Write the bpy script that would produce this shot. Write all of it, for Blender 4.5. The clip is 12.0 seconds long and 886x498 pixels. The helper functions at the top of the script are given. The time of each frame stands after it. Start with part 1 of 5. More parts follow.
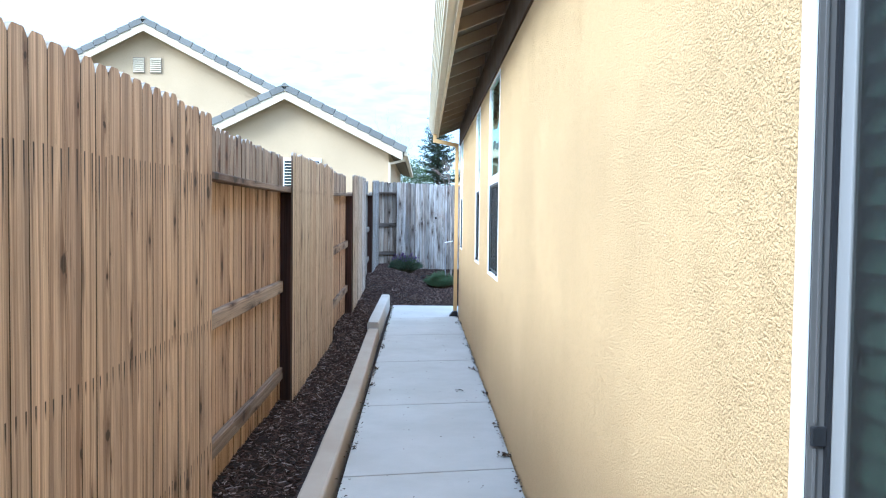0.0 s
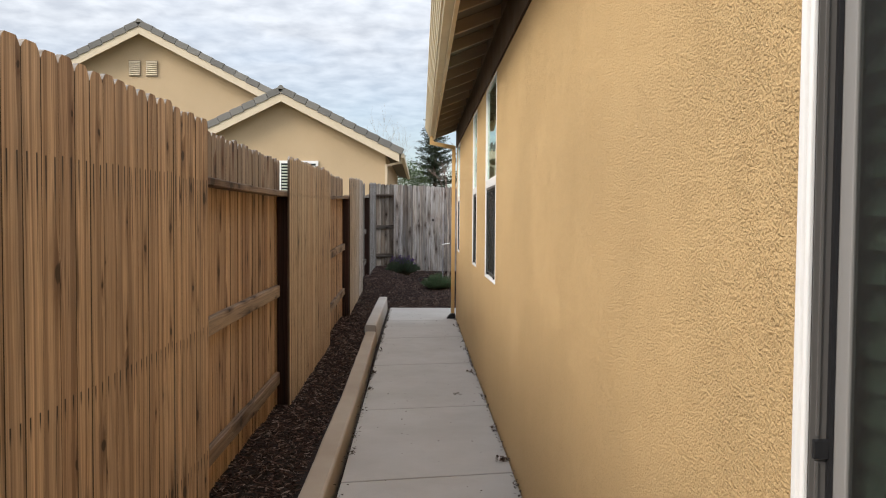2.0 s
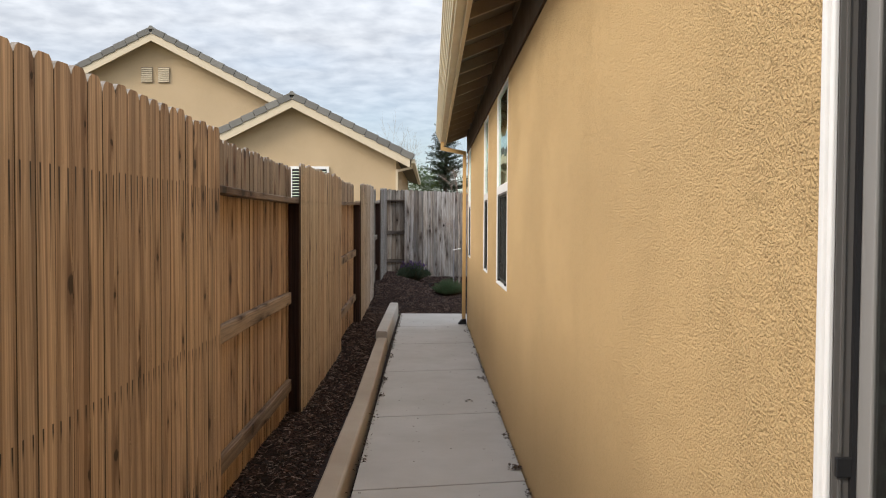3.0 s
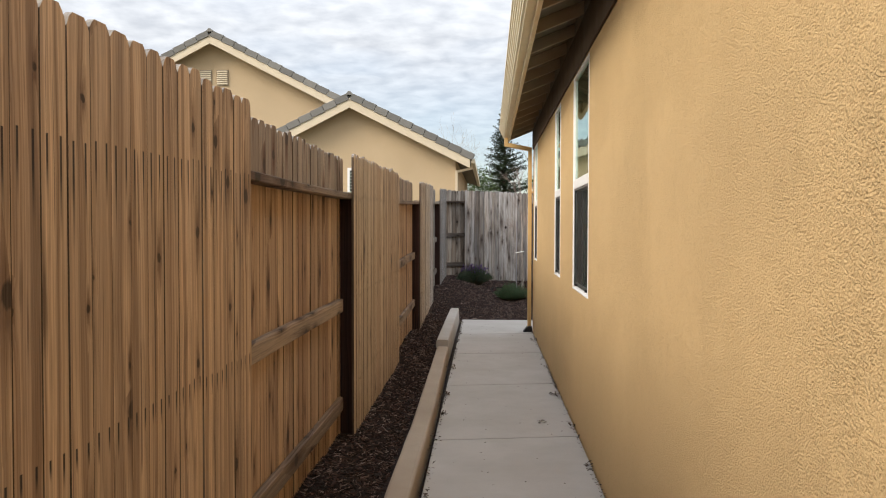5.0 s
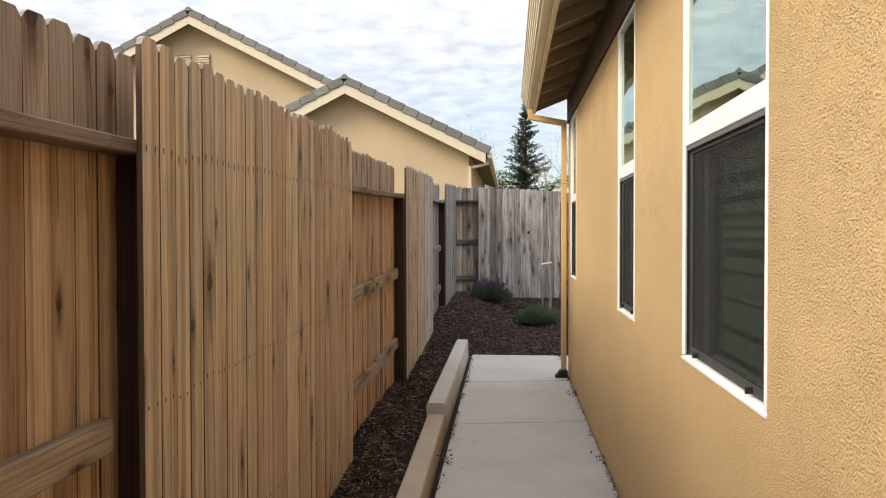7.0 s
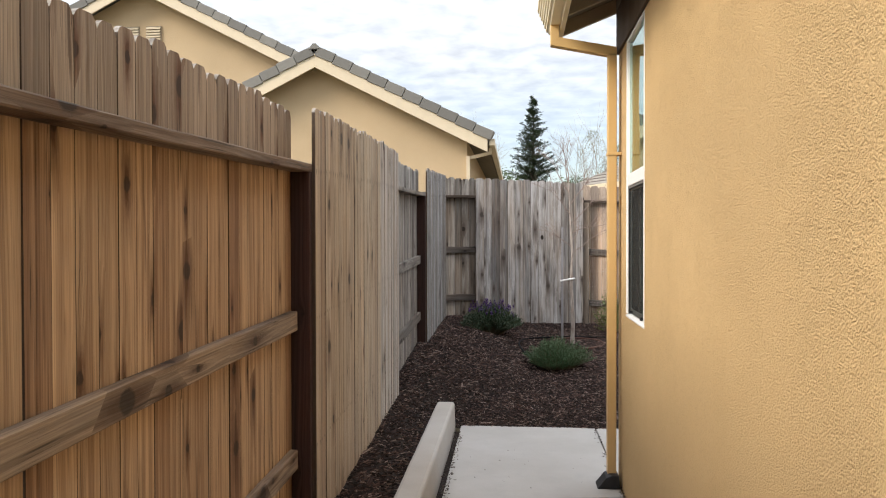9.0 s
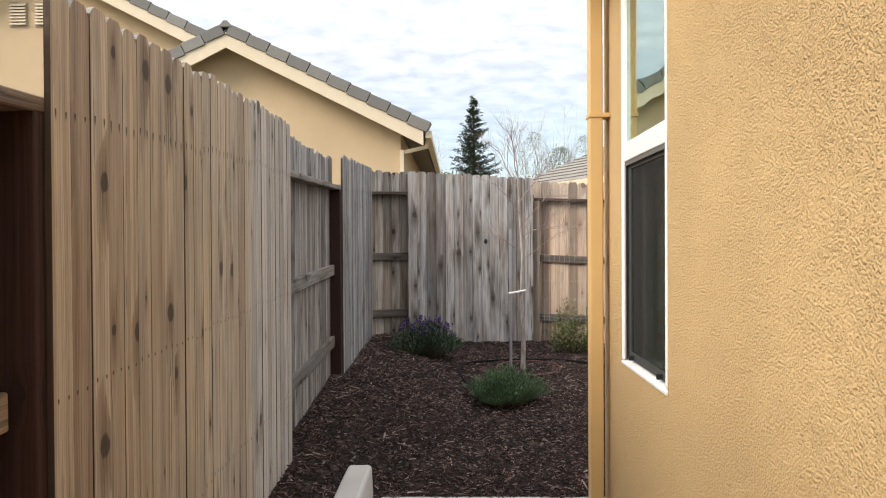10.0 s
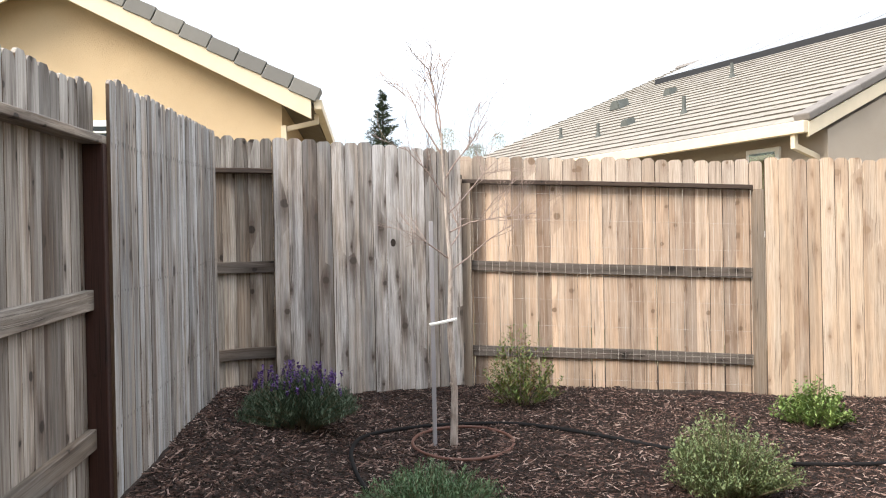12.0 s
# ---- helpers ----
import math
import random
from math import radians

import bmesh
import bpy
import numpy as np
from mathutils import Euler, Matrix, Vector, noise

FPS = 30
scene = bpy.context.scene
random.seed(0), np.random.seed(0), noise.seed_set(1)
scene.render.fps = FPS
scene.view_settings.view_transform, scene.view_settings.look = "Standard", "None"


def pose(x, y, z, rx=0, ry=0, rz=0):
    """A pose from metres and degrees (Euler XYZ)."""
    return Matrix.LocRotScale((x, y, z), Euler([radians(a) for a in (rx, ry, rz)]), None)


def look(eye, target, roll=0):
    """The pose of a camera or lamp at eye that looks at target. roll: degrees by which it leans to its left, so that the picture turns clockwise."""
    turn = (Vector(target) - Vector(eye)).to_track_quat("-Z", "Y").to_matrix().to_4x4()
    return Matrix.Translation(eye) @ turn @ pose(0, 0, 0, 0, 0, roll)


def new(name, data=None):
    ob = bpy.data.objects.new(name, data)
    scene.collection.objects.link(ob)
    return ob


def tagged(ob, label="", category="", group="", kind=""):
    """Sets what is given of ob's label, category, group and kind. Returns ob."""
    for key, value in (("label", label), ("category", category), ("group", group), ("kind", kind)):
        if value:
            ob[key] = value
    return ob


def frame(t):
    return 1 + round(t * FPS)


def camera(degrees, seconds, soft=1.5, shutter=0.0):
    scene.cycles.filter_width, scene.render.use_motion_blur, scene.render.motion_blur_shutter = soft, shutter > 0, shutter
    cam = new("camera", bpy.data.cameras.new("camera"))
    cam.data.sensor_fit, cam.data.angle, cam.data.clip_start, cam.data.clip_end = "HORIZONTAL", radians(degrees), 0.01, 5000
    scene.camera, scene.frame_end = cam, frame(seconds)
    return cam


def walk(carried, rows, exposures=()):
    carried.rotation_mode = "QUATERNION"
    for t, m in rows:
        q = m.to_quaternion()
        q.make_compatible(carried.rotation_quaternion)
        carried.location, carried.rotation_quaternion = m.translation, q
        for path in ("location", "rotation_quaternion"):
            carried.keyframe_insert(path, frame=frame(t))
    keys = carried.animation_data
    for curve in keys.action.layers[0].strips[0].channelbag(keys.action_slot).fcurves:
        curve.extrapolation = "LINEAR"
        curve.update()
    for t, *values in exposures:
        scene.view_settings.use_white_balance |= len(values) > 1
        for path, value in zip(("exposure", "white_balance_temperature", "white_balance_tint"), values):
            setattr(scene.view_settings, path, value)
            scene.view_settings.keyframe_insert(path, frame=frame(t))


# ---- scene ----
cam = camera(59.0, 12.0, soft=1.1)
PATH = [
    (0, (0.075, 0.314, 1.525), (0.125, 2.312, 1.447), 0.7),
    (0.5, (0.066, 0.341, 1.538), (0.168, 2.337, 1.449), 0.8),
    (1, (0.072, 0.339, 1.539), (0.163, 2.335, 1.453), 0.6),
    (1.5, (0.078, 0.323, 1.542), (0.153, 2.32, 1.463), 0.5),
    (2, (0.075, 0.328, 1.542), (0.132, 2.326, 1.467), 0.4),
    (2.5, (0.065, 0.337, 1.556), (0.109, 2.335, 1.486), 0.3),
    (3, (0.069, 0.342, 1.556), (0.099, 2.341, 1.493), 0.3),
    (3.2, (0.073, 0.32, 1.545), (0.098, 2.319, 1.483), 0.2),
    (4.8, (0.006, 0.834, 1.485), (-0.101, 2.83, 1.433), 0.1),
    (5, (-0.01, 1.075, 1.515), (-0.128, 3.071, 1.461), 0.1),
    (5.5, (-0.051, 1.779, 1.505), (-0.195, 3.773, 1.448), 0.2),
    (6, (-0.014, 2.652, 1.48), (-0.17, 4.645, 1.426), 0.1),
    (6.5, (-0.003, 3.499, 1.487), (-0.167, 5.491, 1.443), -0.1),
    (7, (0.014, 4.373, 1.502), (-0.156, 6.365, 1.464), -0.1),
    (7.2, (0.018, 4.73, 1.492), (-0.158, 6.722, 1.456), -0.1),
    (8.8, (0.012, 7.58, 1.531), (-0.184, 9.57, 1.502), -0.2),
    (9, (-0.006, 7.902, 1.525), (-0.192, 9.893, 1.497), -0.1),
    (9.5, (0.024, 8.751, 1.524), (-0.068, 10.749, 1.499), -0.4),
    (10, (0.013, 9.628, 1.527), (-0.023, 11.627, 1.509), -0.3),
    (10.5, (-0.002, 10.491, 1.517), (0.01, 12.491, 1.502), -0.2),
    (11, (-0.045, 11.285, 1.518), (-0.008, 13.285, 1.505), -0.4),
    (11.5, (0.032, 12.015, 1.504), (0.11, 14.013, 1.494), -0.6),
    (12, (0.168, 12.728, 1.506), (0.355, 14.719, 1.495), -1.1),
]
EXPOSURES = [(0.0, 1.0, 4500, 2), (0.3, 0.73, 4800, 6), (0.7, 0.54, 5000, 8), (1.2, 0.27, 5350, 9), (1.6, 0.06, 6050, 10), (2.5, -0.12, 6250, 10), (3.2, -0.12, 6250, 10), (5.0, 0.0, 6400, 10), (7.2, 0.16, 6450, 10), (9.0, 0.2, 6350, 10), (10.5, 0.25, 6350, 10), (11.0, 0.42, 6350, 10), (11.5, 0.45, 6350, 10), (12.0, 0.76, 6350, 10)]
walk(cam, [(t, look(eye, target, roll)) for t, eye, target, roll in PATH], EXPOSURES)


# ---- light ----
SUN_ELEV, SUN_AZ = 34.0, 238.0   # degrees; azimuth counted clockwise from +y


def make_world():
    w = bpy.data.worlds.new("sky")
    scene.world = w
    w.use_nodes = True
    nt = w.node_tree
    nt.nodes.clear()
    out = nt.nodes.new("ShaderNodeOutputWorld")
    bg = nt.nodes.new("ShaderNodeBackground")
    sky = nt.nodes.new("ShaderNodeTexSky")
    sky.sky_type = "NISHITA"
    sky.sun_disc = False
    sky.sun_elevation = radians(SUN_ELEV)
    sky.sun_rotation = radians(SUN_AZ)
    sky.dust_density = 1.5
    tc = nt.nodes.new("ShaderNodeTexCoord")
    sep = nt.nodes.new("ShaderNodeSeparateXYZ")
    nt.links.new(tc.outputs["Generated"], sep.inputs[0])
    # project the view direction on a cloud layer
    zc = nt.nodes.new("ShaderNodeMath"); zc.operation = "MAXIMUM"; zc.inputs[1].default_value = 0.03
    nt.links.new(sep.outputs[2], zc.inputs[0])
    zz = nt.nodes.new("ShaderNodeMath"); zz.operation = "ADD"; zz.inputs[1].default_value = 0.12
    nt.links.new(zc.outputs[0], zz.inputs[0])
    dx = nt.nodes.new("ShaderNodeMath"); dx.operation = "DIVIDE"
    dy = nt.nodes.new("ShaderNodeMath"); dy.operation = "DIVIDE"
    nt.links.new(sep.outputs[0], dx.inputs[0]); nt.links.new(zz.outputs[0], dx.inputs[1])
    nt.links.new(sep.outputs[1], dy.inputs[0]); nt.links.new(zz.outputs[0], dy.inputs[1])
    comb = nt.nodes.new("ShaderNodeCombineXYZ")
    nt.links.new(dx.outputs[0], comb.inputs[0]); nt.links.new(dy.outputs[0], comb.inputs[1])
    small = nt.nodes.new("ShaderNodeTexNoise")
    small.inputs["Scale"].default_value = 8.5
    small.inputs["Detail"].default_value = 4.0
    small.inputs["Roughness"].default_value = 0.5
    small.inputs["Distortion"].default_value = 0.2
    big = nt.nodes.new("ShaderNodeTexNoise")
    big.inputs["Scale"].default_value = 0.75
    big.inputs["Detail"].default_value = 3.0
    nt.links.new(comb.outputs[0], small.inputs["Vector"]); nt.links.new(comb.outputs[0], big.inputs["Vector"])
    # cover: mostly closed, open near the horizon ahead
    cov = nt.nodes.new("ShaderNodeMapRange")
    cov.inputs[1].default_value, cov.inputs[2].default_value = 0.03, 0.22
    cov.inputs[3].default_value, cov.inputs[4].default_value = 0.25, 0.97
    nt.links.new(sep.outputs[2], cov.inputs[0])
    bigr = nt.nodes.new("ShaderNodeMapRange")
    bigr.inputs[1].default_value, bigr.inputs[2].default_value = 0.30, 0.46
    bigr.inputs[3].default_value, bigr.inputs[4].default_value = 0.8, 1.0
    nt.links.new(big.outputs[0], bigr.inputs[0])
    mul = nt.nodes.new("ShaderNodeMath"); mul.operation = "MULTIPLY"
    nt.links.new(cov.outputs[0], mul.inputs[0]); nt.links.new(bigr.outputs[0], mul.inputs[1])
    ramp = nt.nodes.new("ShaderNodeValToRGB")
    ramp.color_ramp.elements[0].position = 0.32
    ramp.color_ramp.elements[0].color = CLOUD_DARK
    ramp.color_ramp.elements[1].position = 0.68
    ramp.color_ramp.elements[1].color = CLOUD_LIGHT
    nt.links.new(small.outputs[0], ramp.inputs[0])
    blue = nt.nodes.new("ShaderNodeMix"); blue.data_type = "RGBA"; blue.blend_type = "MULTIPLY"
    blue.inputs[0].default_value = 1.0
    nt.links.new(sky.outputs[0], blue.inputs[6])
    blue.inputs[7].default_value = (SKY_GAIN, SKY_GAIN, SKY_GAIN, 1)
    mix = nt.nodes.new("ShaderNodeMix"); mix.data_type = "RGBA"
    nt.links.new(mul.outputs[0], mix.inputs[0])
    nt.links.new(blue.outputs[2], mix.inputs[6])
    nt.links.new(ramp.outputs[0], mix.inputs[7])
    # an overcast sky is brighter overhead than at the horizon
    lum = nt.nodes.new("ShaderNodeMath"); lum.operation = "MULTIPLY_ADD"
    nt.links.new(zc.outputs[0], lum.inputs[0]); lum.inputs[1].default_value = ZENITH; lum.inputs[2].default_value = 1.0
    scl = nt.nodes.new("ShaderNodeVectorMath"); scl.operation = "SCALE"
    nt.links.new(mix.outputs[2], scl.inputs[0]); nt.links.new(lum.outputs[0], scl.inputs["Scale"])
    nt.links.new(scl.outputs[0], bg.inputs[0])
    bg.inputs[1].default_value = WORLD_STRENGTH
    nt.links.new(bg.outputs[0], out.inputs[0])


WORLD_STRENGTH = 0.13
ZENITH = 2.9
SKY_GAIN = 1.25
CLOUD_DARK = (3.3, 3.42, 3.62, 1)
CLOUD_LIGHT = (4.6, 4.68, 4.78, 1)
make_world()
sun_data = bpy.data.lights.new("sun", "SUN")
sun_data.energy, sun_data.angle, sun_data.color = 3.3, radians(22), (1.0, 0.90, 0.76)
sun = new("sun", sun_data)
_a, _e = radians(SUN_AZ), radians(SUN_ELEV)
_d = Vector((math.sin(_a) * math.cos(_e), math.cos(_a) * math.cos(_e), math.sin(_e)))
sun.matrix_world = look(_d * 60, (0, 0, 0))


# ---- materials ----
class Nodes:
    """A small helper to write node materials."""

    def __init__(self, name):
        self.m = bpy.data.materials.new(name)
        self.m.use_nodes = True
        self.t = self.m.node_tree
        self.b = self.t.nodes["Principled BSDF"]
        self.b.inputs["Specular IOR Level"].default_value = 0.35

    def n(self, kind, **sets):
        x = self.t.nodes.new("ShaderNode" + kind)
        if "data_type" in sets:
            x.data_type = sets["data_type"]
        if "blend_type" in sets:
            x.blend_type = sets["blend_type"]
        if "operation" in sets:
            x.operation = sets["operation"]
        if "use_clamp" in sets:
            x.use_clamp = sets["use_clamp"]
        if "feature" in sets:
            x.feature = sets["feature"]
        if "noise_dimensions" in sets:
            x.noise_dimensions = sets["noise_dimensions"]
        if "voronoi_dimensions" in sets:
            x.voronoi_dimensions = sets["voronoi_dimensions"]
        return x

    def put(self, sock, v):
        if isinstance(v, bpy.types.NodeSocket):
            self.t.links.new(v, sock)
        else:
            sock.default_value = v

    def math(self, op, a, b=0.0, c=None, clamp=False):
        x = self.n("Math", operation=op, use_clamp=clamp)
        self.put(x.inputs[0], a)
        self.put(x.inputs[1], b)
        if c is not None:
            self.put(x.inputs[2], c)
        return x.outputs[0]

    def coord(self, kind="Object"):
        return self.n("TexCoord").outputs[kind]

    def world(self):
        return self.n("NewGeometry").outputs["Position"]

    def scaled(self, vec, s, loc=(0, 0, 0)):
        x = self.n("Mapping")
        self.put(x.inputs[0], vec)
        x.inputs["Scale"].default_value = s
        x.inputs["Location"].default_value = loc
        return x.outputs[0]

    def noise(self, vec, scale, detail=3.0, rough=0.55, w=None, distortion=0.0):
        x = self.n("TexNoise")
        if w is not None:
            x.noise_dimensions = "4D"
            self.put(x.inputs["W"], w)
        self.put(x.inputs["Vector"], vec)
        x.inputs["Scale"].default_value = scale
        x.inputs["Detail"].default_value = detail
        x.inputs["Roughness"].default_value = rough
        x.inputs["Distortion"].default_value = distortion
        return x.outputs[0]

    def voronoi(self, vec, scale, w=None, feature="F1"):
        x = self.n("TexVoronoi", feature=feature)
        if w is not None:
            x.voronoi_dimensions = "4D"
            self.put(x.inputs["W"], w)
        self.put(x.inputs["Vector"], vec)
        x.inputs["Scale"].default_value = scale
        return x.outputs["Distance"]

    def cell(self, vec, scale):
        x = self.n("TexVoronoi", feature="F1")
        self.put(x.inputs["Vector"], vec)
        x.inputs["Scale"].default_value = scale
        sp = self.n("SeparateColor")
        self.put(sp.inputs[0], x.outputs["Color"])
        return sp.outputs[0]

    def span(self, v, a, b, c=0.0, d=1.0):
        x = self.n("MapRange")
        self.put(x.inputs[0], v)
        for i, q in enumerate((a, b, c, d)):
            self.put(x.inputs[1 + i], q)
        return x.outputs[0]

    def ramp(self, v, *stops):
        x = self.n("ValToRGB")
        e = x.color_ramp.elements
        while len(e) < len(stops):
            e.new(0.5)
        for q, (p, col) in zip(e, stops):
            q.position, q.color = p, (*col, 1)
        self.put(x.inputs[0], v)
        return x.outputs[0]

    def mix(self, f, a, b, how="MIX"):
        x = self.n("Mix", data_type="RGBA", blend_type=how)
        self.put(x.inputs[0], f)
        self.put(x.inputs[6], a if isinstance(a, bpy.types.NodeSocket) else (*a, 1))
        self.put(x.inputs[7], b if isinstance(b, bpy.types.NodeSocket) else (*b, 1))
        return x.outputs[2]

    def rand(self):
        return self.n("ObjectInfo").outputs["Random"]

    def island(self):
        return self.n("NewGeometry").outputs["Random Per Island"]

    def bump(self, h, strength=0.3, dist=0.005):
        x = self.n("Bump")
        x.inputs["Strength"].default_value = strength
        x.inputs["Distance"].default_value = dist
        self.put(x.inputs["Height"], h)
        self.put(self.b.inputs["Normal"], x.outputs[0])

    def done(self, color=None, rough=0.7, metal=0.0):
        if color is not None:
            self.put(self.b.inputs["Base Color"], color if isinstance(color, bpy.types.NodeSocket) else (*color, 1))
        self.put(self.b.inputs["Roughness"], rough)
        self.b.inputs["Metallic"].default_value = metal
        return self.m


def wood(name, light, dark, grey, greyness, stains=False, axis=2, knots=1.0, keep=0.45, knot_tone=0.17, top_grey=0.0, halo_w=0.75, spread=1.0, lines=0.7, streaks=1.0, big=1.0, soil=0.12, streak_len=1.0):
    """Weathered fence wood; grain runs along the local axis and bends round the knots. grey: the weathered tone, greyness: how much of it."""
    k = Nodes(name)
    r = k.rand()
    w = k.math("MULTIPLY", r, 57.0)
    vec = k.coord()
    sp = k.n("SeparateXYZ")
    k.put(sp.inputs[0], vec)
    across = sp.outputs[0] if axis == 2 else sp.outputs[2]
    along = sp.outputs[2] if axis == 2 else sp.outputs[0]
    across = k.math("ADD", across, k.math("MULTIPLY", sp.outputs[1], 0.7))
    u = k.math("ADD", across, k.math("MULTIPLY", r, 91.0))
    v = k.math("ADD", along, k.math("MULTIPLY", r, 37.0))

    def plane(su, sv):
        c = k.n("CombineXYZ")
        k.put(c.inputs[0], k.math("MULTIPLY", u, su))
        k.put(c.inputs[1], k.math("MULTIPLY", v, sv))
        return c.outputs[0]

    def line_noise(x, detail):
        t = k.n("TexNoise", noise_dimensions="1D")
        k.put(t.inputs["W"], x)
        t.inputs["Scale"].default_value = 1.0
        t.inputs["Detail"].default_value = detail
        t.inputs["Roughness"].default_value = 0.6
        return t.outputs[0]
    # knots: one cell of the pattern may hold one knot
    KU, KV = 8.5, 2.7
    cells = plane(KU, KV)
    vo = k.n("TexVoronoi", voronoi_dimensions="2D")
    k.put(vo.inputs["Vector"], cells)
    vo.inputs["Scale"].default_value = 1.0
    dv = k.n("VectorMath", operation="SUBTRACT")
    k.put(dv.inputs[0], cells)
    k.put(dv.inputs[1], vo.outputs["Position"])
    ds = k.n("SeparateXYZ")
    k.put(ds.inputs[0], dv.outputs[0])
    tint = k.n("SeparateColor")
    k.put(tint.inputs[0], vo.outputs["Color"])
    du = k.math("DIVIDE", ds.outputs[0], KU)
    dl = k.math("DIVIDE", ds.outputs[1], KV)
    wob = k.math("MULTIPLY", k.math("SUBTRACT", k.noise(plane(60.0, 26.0), 1.0, 3, 0.6), 0.5), 0.016)

    def reach(f):
        q = k.math("MULTIPLY", dl, f)
        return k.math("ADD", k.math("SQRT", k.math("ADD", k.math("MULTIPLY", du, du), k.math("MULTIPLY", q, q))), wob)
    has = k.math("GREATER_THAN", tint.outputs[0], keep)
    size = k.math("MULTIPLY_ADD", k.math("MULTIPLY", tint.outputs[1], tint.outputs[1]), 0.015 * big, 0.0058 * big)
    knot = k.math("MULTIPLY", k.span(k.math("DIVIDE", reach(0.85), size), 0.78, 1.06, 1.0, 0.0), has)
    flame = k.math("MULTIPLY", k.span(k.math("DIVIDE", reach(0.24), size), 0.5, 3.0, 1.0, 0.0), has)
    flame = k.math("MULTIPLY", flame, flame)
    push = k.math("MULTIPLY", k.span(k.math("DIVIDE", reach(0.20), size), 0.0, 4.5, 1.0, 0.0), has)
    # growth lines
    field = k.math("ADD", u, k.math("MULTIPLY", k.math("SUBTRACT", k.noise(plane(3.5, 0.55), 1.0, 2, 0.5), 0.5), 0.075))
    field = k.math("ADD", field, k.math("MULTIPLY", k.math("MULTIPLY", push, push), 0.020))
    ring = line_noise(k.math("MULTIPLY", field, 120.0), 3.0)
    band = line_noise(k.math("MULTIPLY", field, 26.0), 1.0)
    fine = k.noise(plane(300.0, 6.0), 1.0, 3, 0.6)
    blotch = k.noise(plane(7.0, 1.3), 1.0, 3, 0.55)
    mid = [0.55 * p + 0.45 * q for p, q in zip(light, dark)]
    base = k.mix(k.math("MULTIPLY", k.span(ring, 0.40, 0.62), lines), light, mid)
    base = k.mix(k.math("MULTIPLY", k.span(band, 0.45, 0.63), min(0.7, lines)), base, dark)
    base = k.mix(k.math("MULTIPLY", k.span(blotch, 0.48, 0.72), 0.32), base, dark)
    # the tone of each board
    r2 = k.math("FRACT", k.math("MULTIPLY", r, 7.31))
    lo, hi = 1 - 0.40 * spread, 1 + 0.24 * spread
    base = k.mix(1.0, base, k.ramp(r2, (0.0, (lo, lo * 0.86, lo * 0.78)), (0.35, (0.93, 0.92, 0.90)), (1.0, (hi, hi, hi * 0.98))), "MULTIPLY")
    silver = k.mix(k.span(ring, 0.36, 0.64), grey, [c * 0.70 for c in grey])
    silver = k.mix(k.math("MULTIPLY", k.span(band, 0.45, 0.66), 0.65 * lines), silver, [c * 0.55 for c in grey])
    r3 = k.math("FRACT", k.math("MULTIPLY", r, 13.7))
    silver = k.mix(1.0, silver, k.ramp(r3, (0.0, (lo, lo, lo)), (0.5, (0.95, 0.95, 0.95)), (1.0, (hi, hi, hi))), "MULTIPLY")
    g = k.math("MULTIPLY", k.span(k.noise(plane(10.0, 0.9), 1.0, 4, 0.6), 0.34, 0.62), greyness, clamp=True)
    g = k.math("ADD", g, k.math("MULTIPLY", k.span(fine, 0.4, 0.7), greyness * 0.25), clamp=True)
    col = k.mix(g, base, silver)
    if top_grey:
        edge = k.math("ADD", along, k.math("MULTIPLY", k.math("SUBTRACT", blotch, 0.5), 0.08))
        col = k.mix(k.math("MULTIPLY", k.span(edge, -0.30, -0.25), top_grey), col, silver)
    col = k.mix(k.math("MULTIPLY", flame, halo_w * knots), col, [c * q for c, q in zip(dark, (0.50, 0.42, 0.38))])
    col = k.mix(k.math("MULTIPLY", knot, 0.9 * knots), col, [c * knot_tone for c in dark])
    # broad grime and damp
    grime = k.span(k.noise(plane(13.0, 1.1), 1.0, 4, 0.6), 0.48, 0.70)
    col = k.mix(k.math("MULTIPLY", grime, soil), col, [c * 0.50 for c in dark])
    # dark resin and rain smears, thin checks
    smear = k.span(k.noise(plane(34.0, 1.5), 1.0, 3, 0.55), 0.60, 0.74)
    col = k.mix(k.math("MULTIPLY", smear, 0.5 * streaks), col, [c * 0.42 for c in dark])
    slit = k.span(k.math("ABSOLUTE", k.math("SUBTRACT", line_noise(k.math("MULTIPLY", field, 45.0), 1.0), 0.5)), 0.004, 0.016, 1.0, 0.0)
    where = k.span(k.noise(plane(9.0, 2.3), 1.0, 2, 0.5), 0.54, 0.62)
    col = k.mix(k.math("MULTIPLY", k.math("MULTIPLY", slit, where), 0.75), col, [c * 0.25 for c in dark])
    # fine fibre and long thin dark checks
    col = k.mix(1.0, col, k.ramp(fine, (0.30, (0.74, 0.72, 0.70)), (0.52, (1.0, 1.0, 1.0)), (0.74, (1.16, 1.15, 1.13))), "MULTIPLY")
    check = k.span(k.noise(plane(150.0, 1.1), 1.0, 2, 0.5), 0.645, 0.70)
    col = k.mix(k.math("MULTIPLY", check, 0.55), col, [c * 0.30 for c in dark])
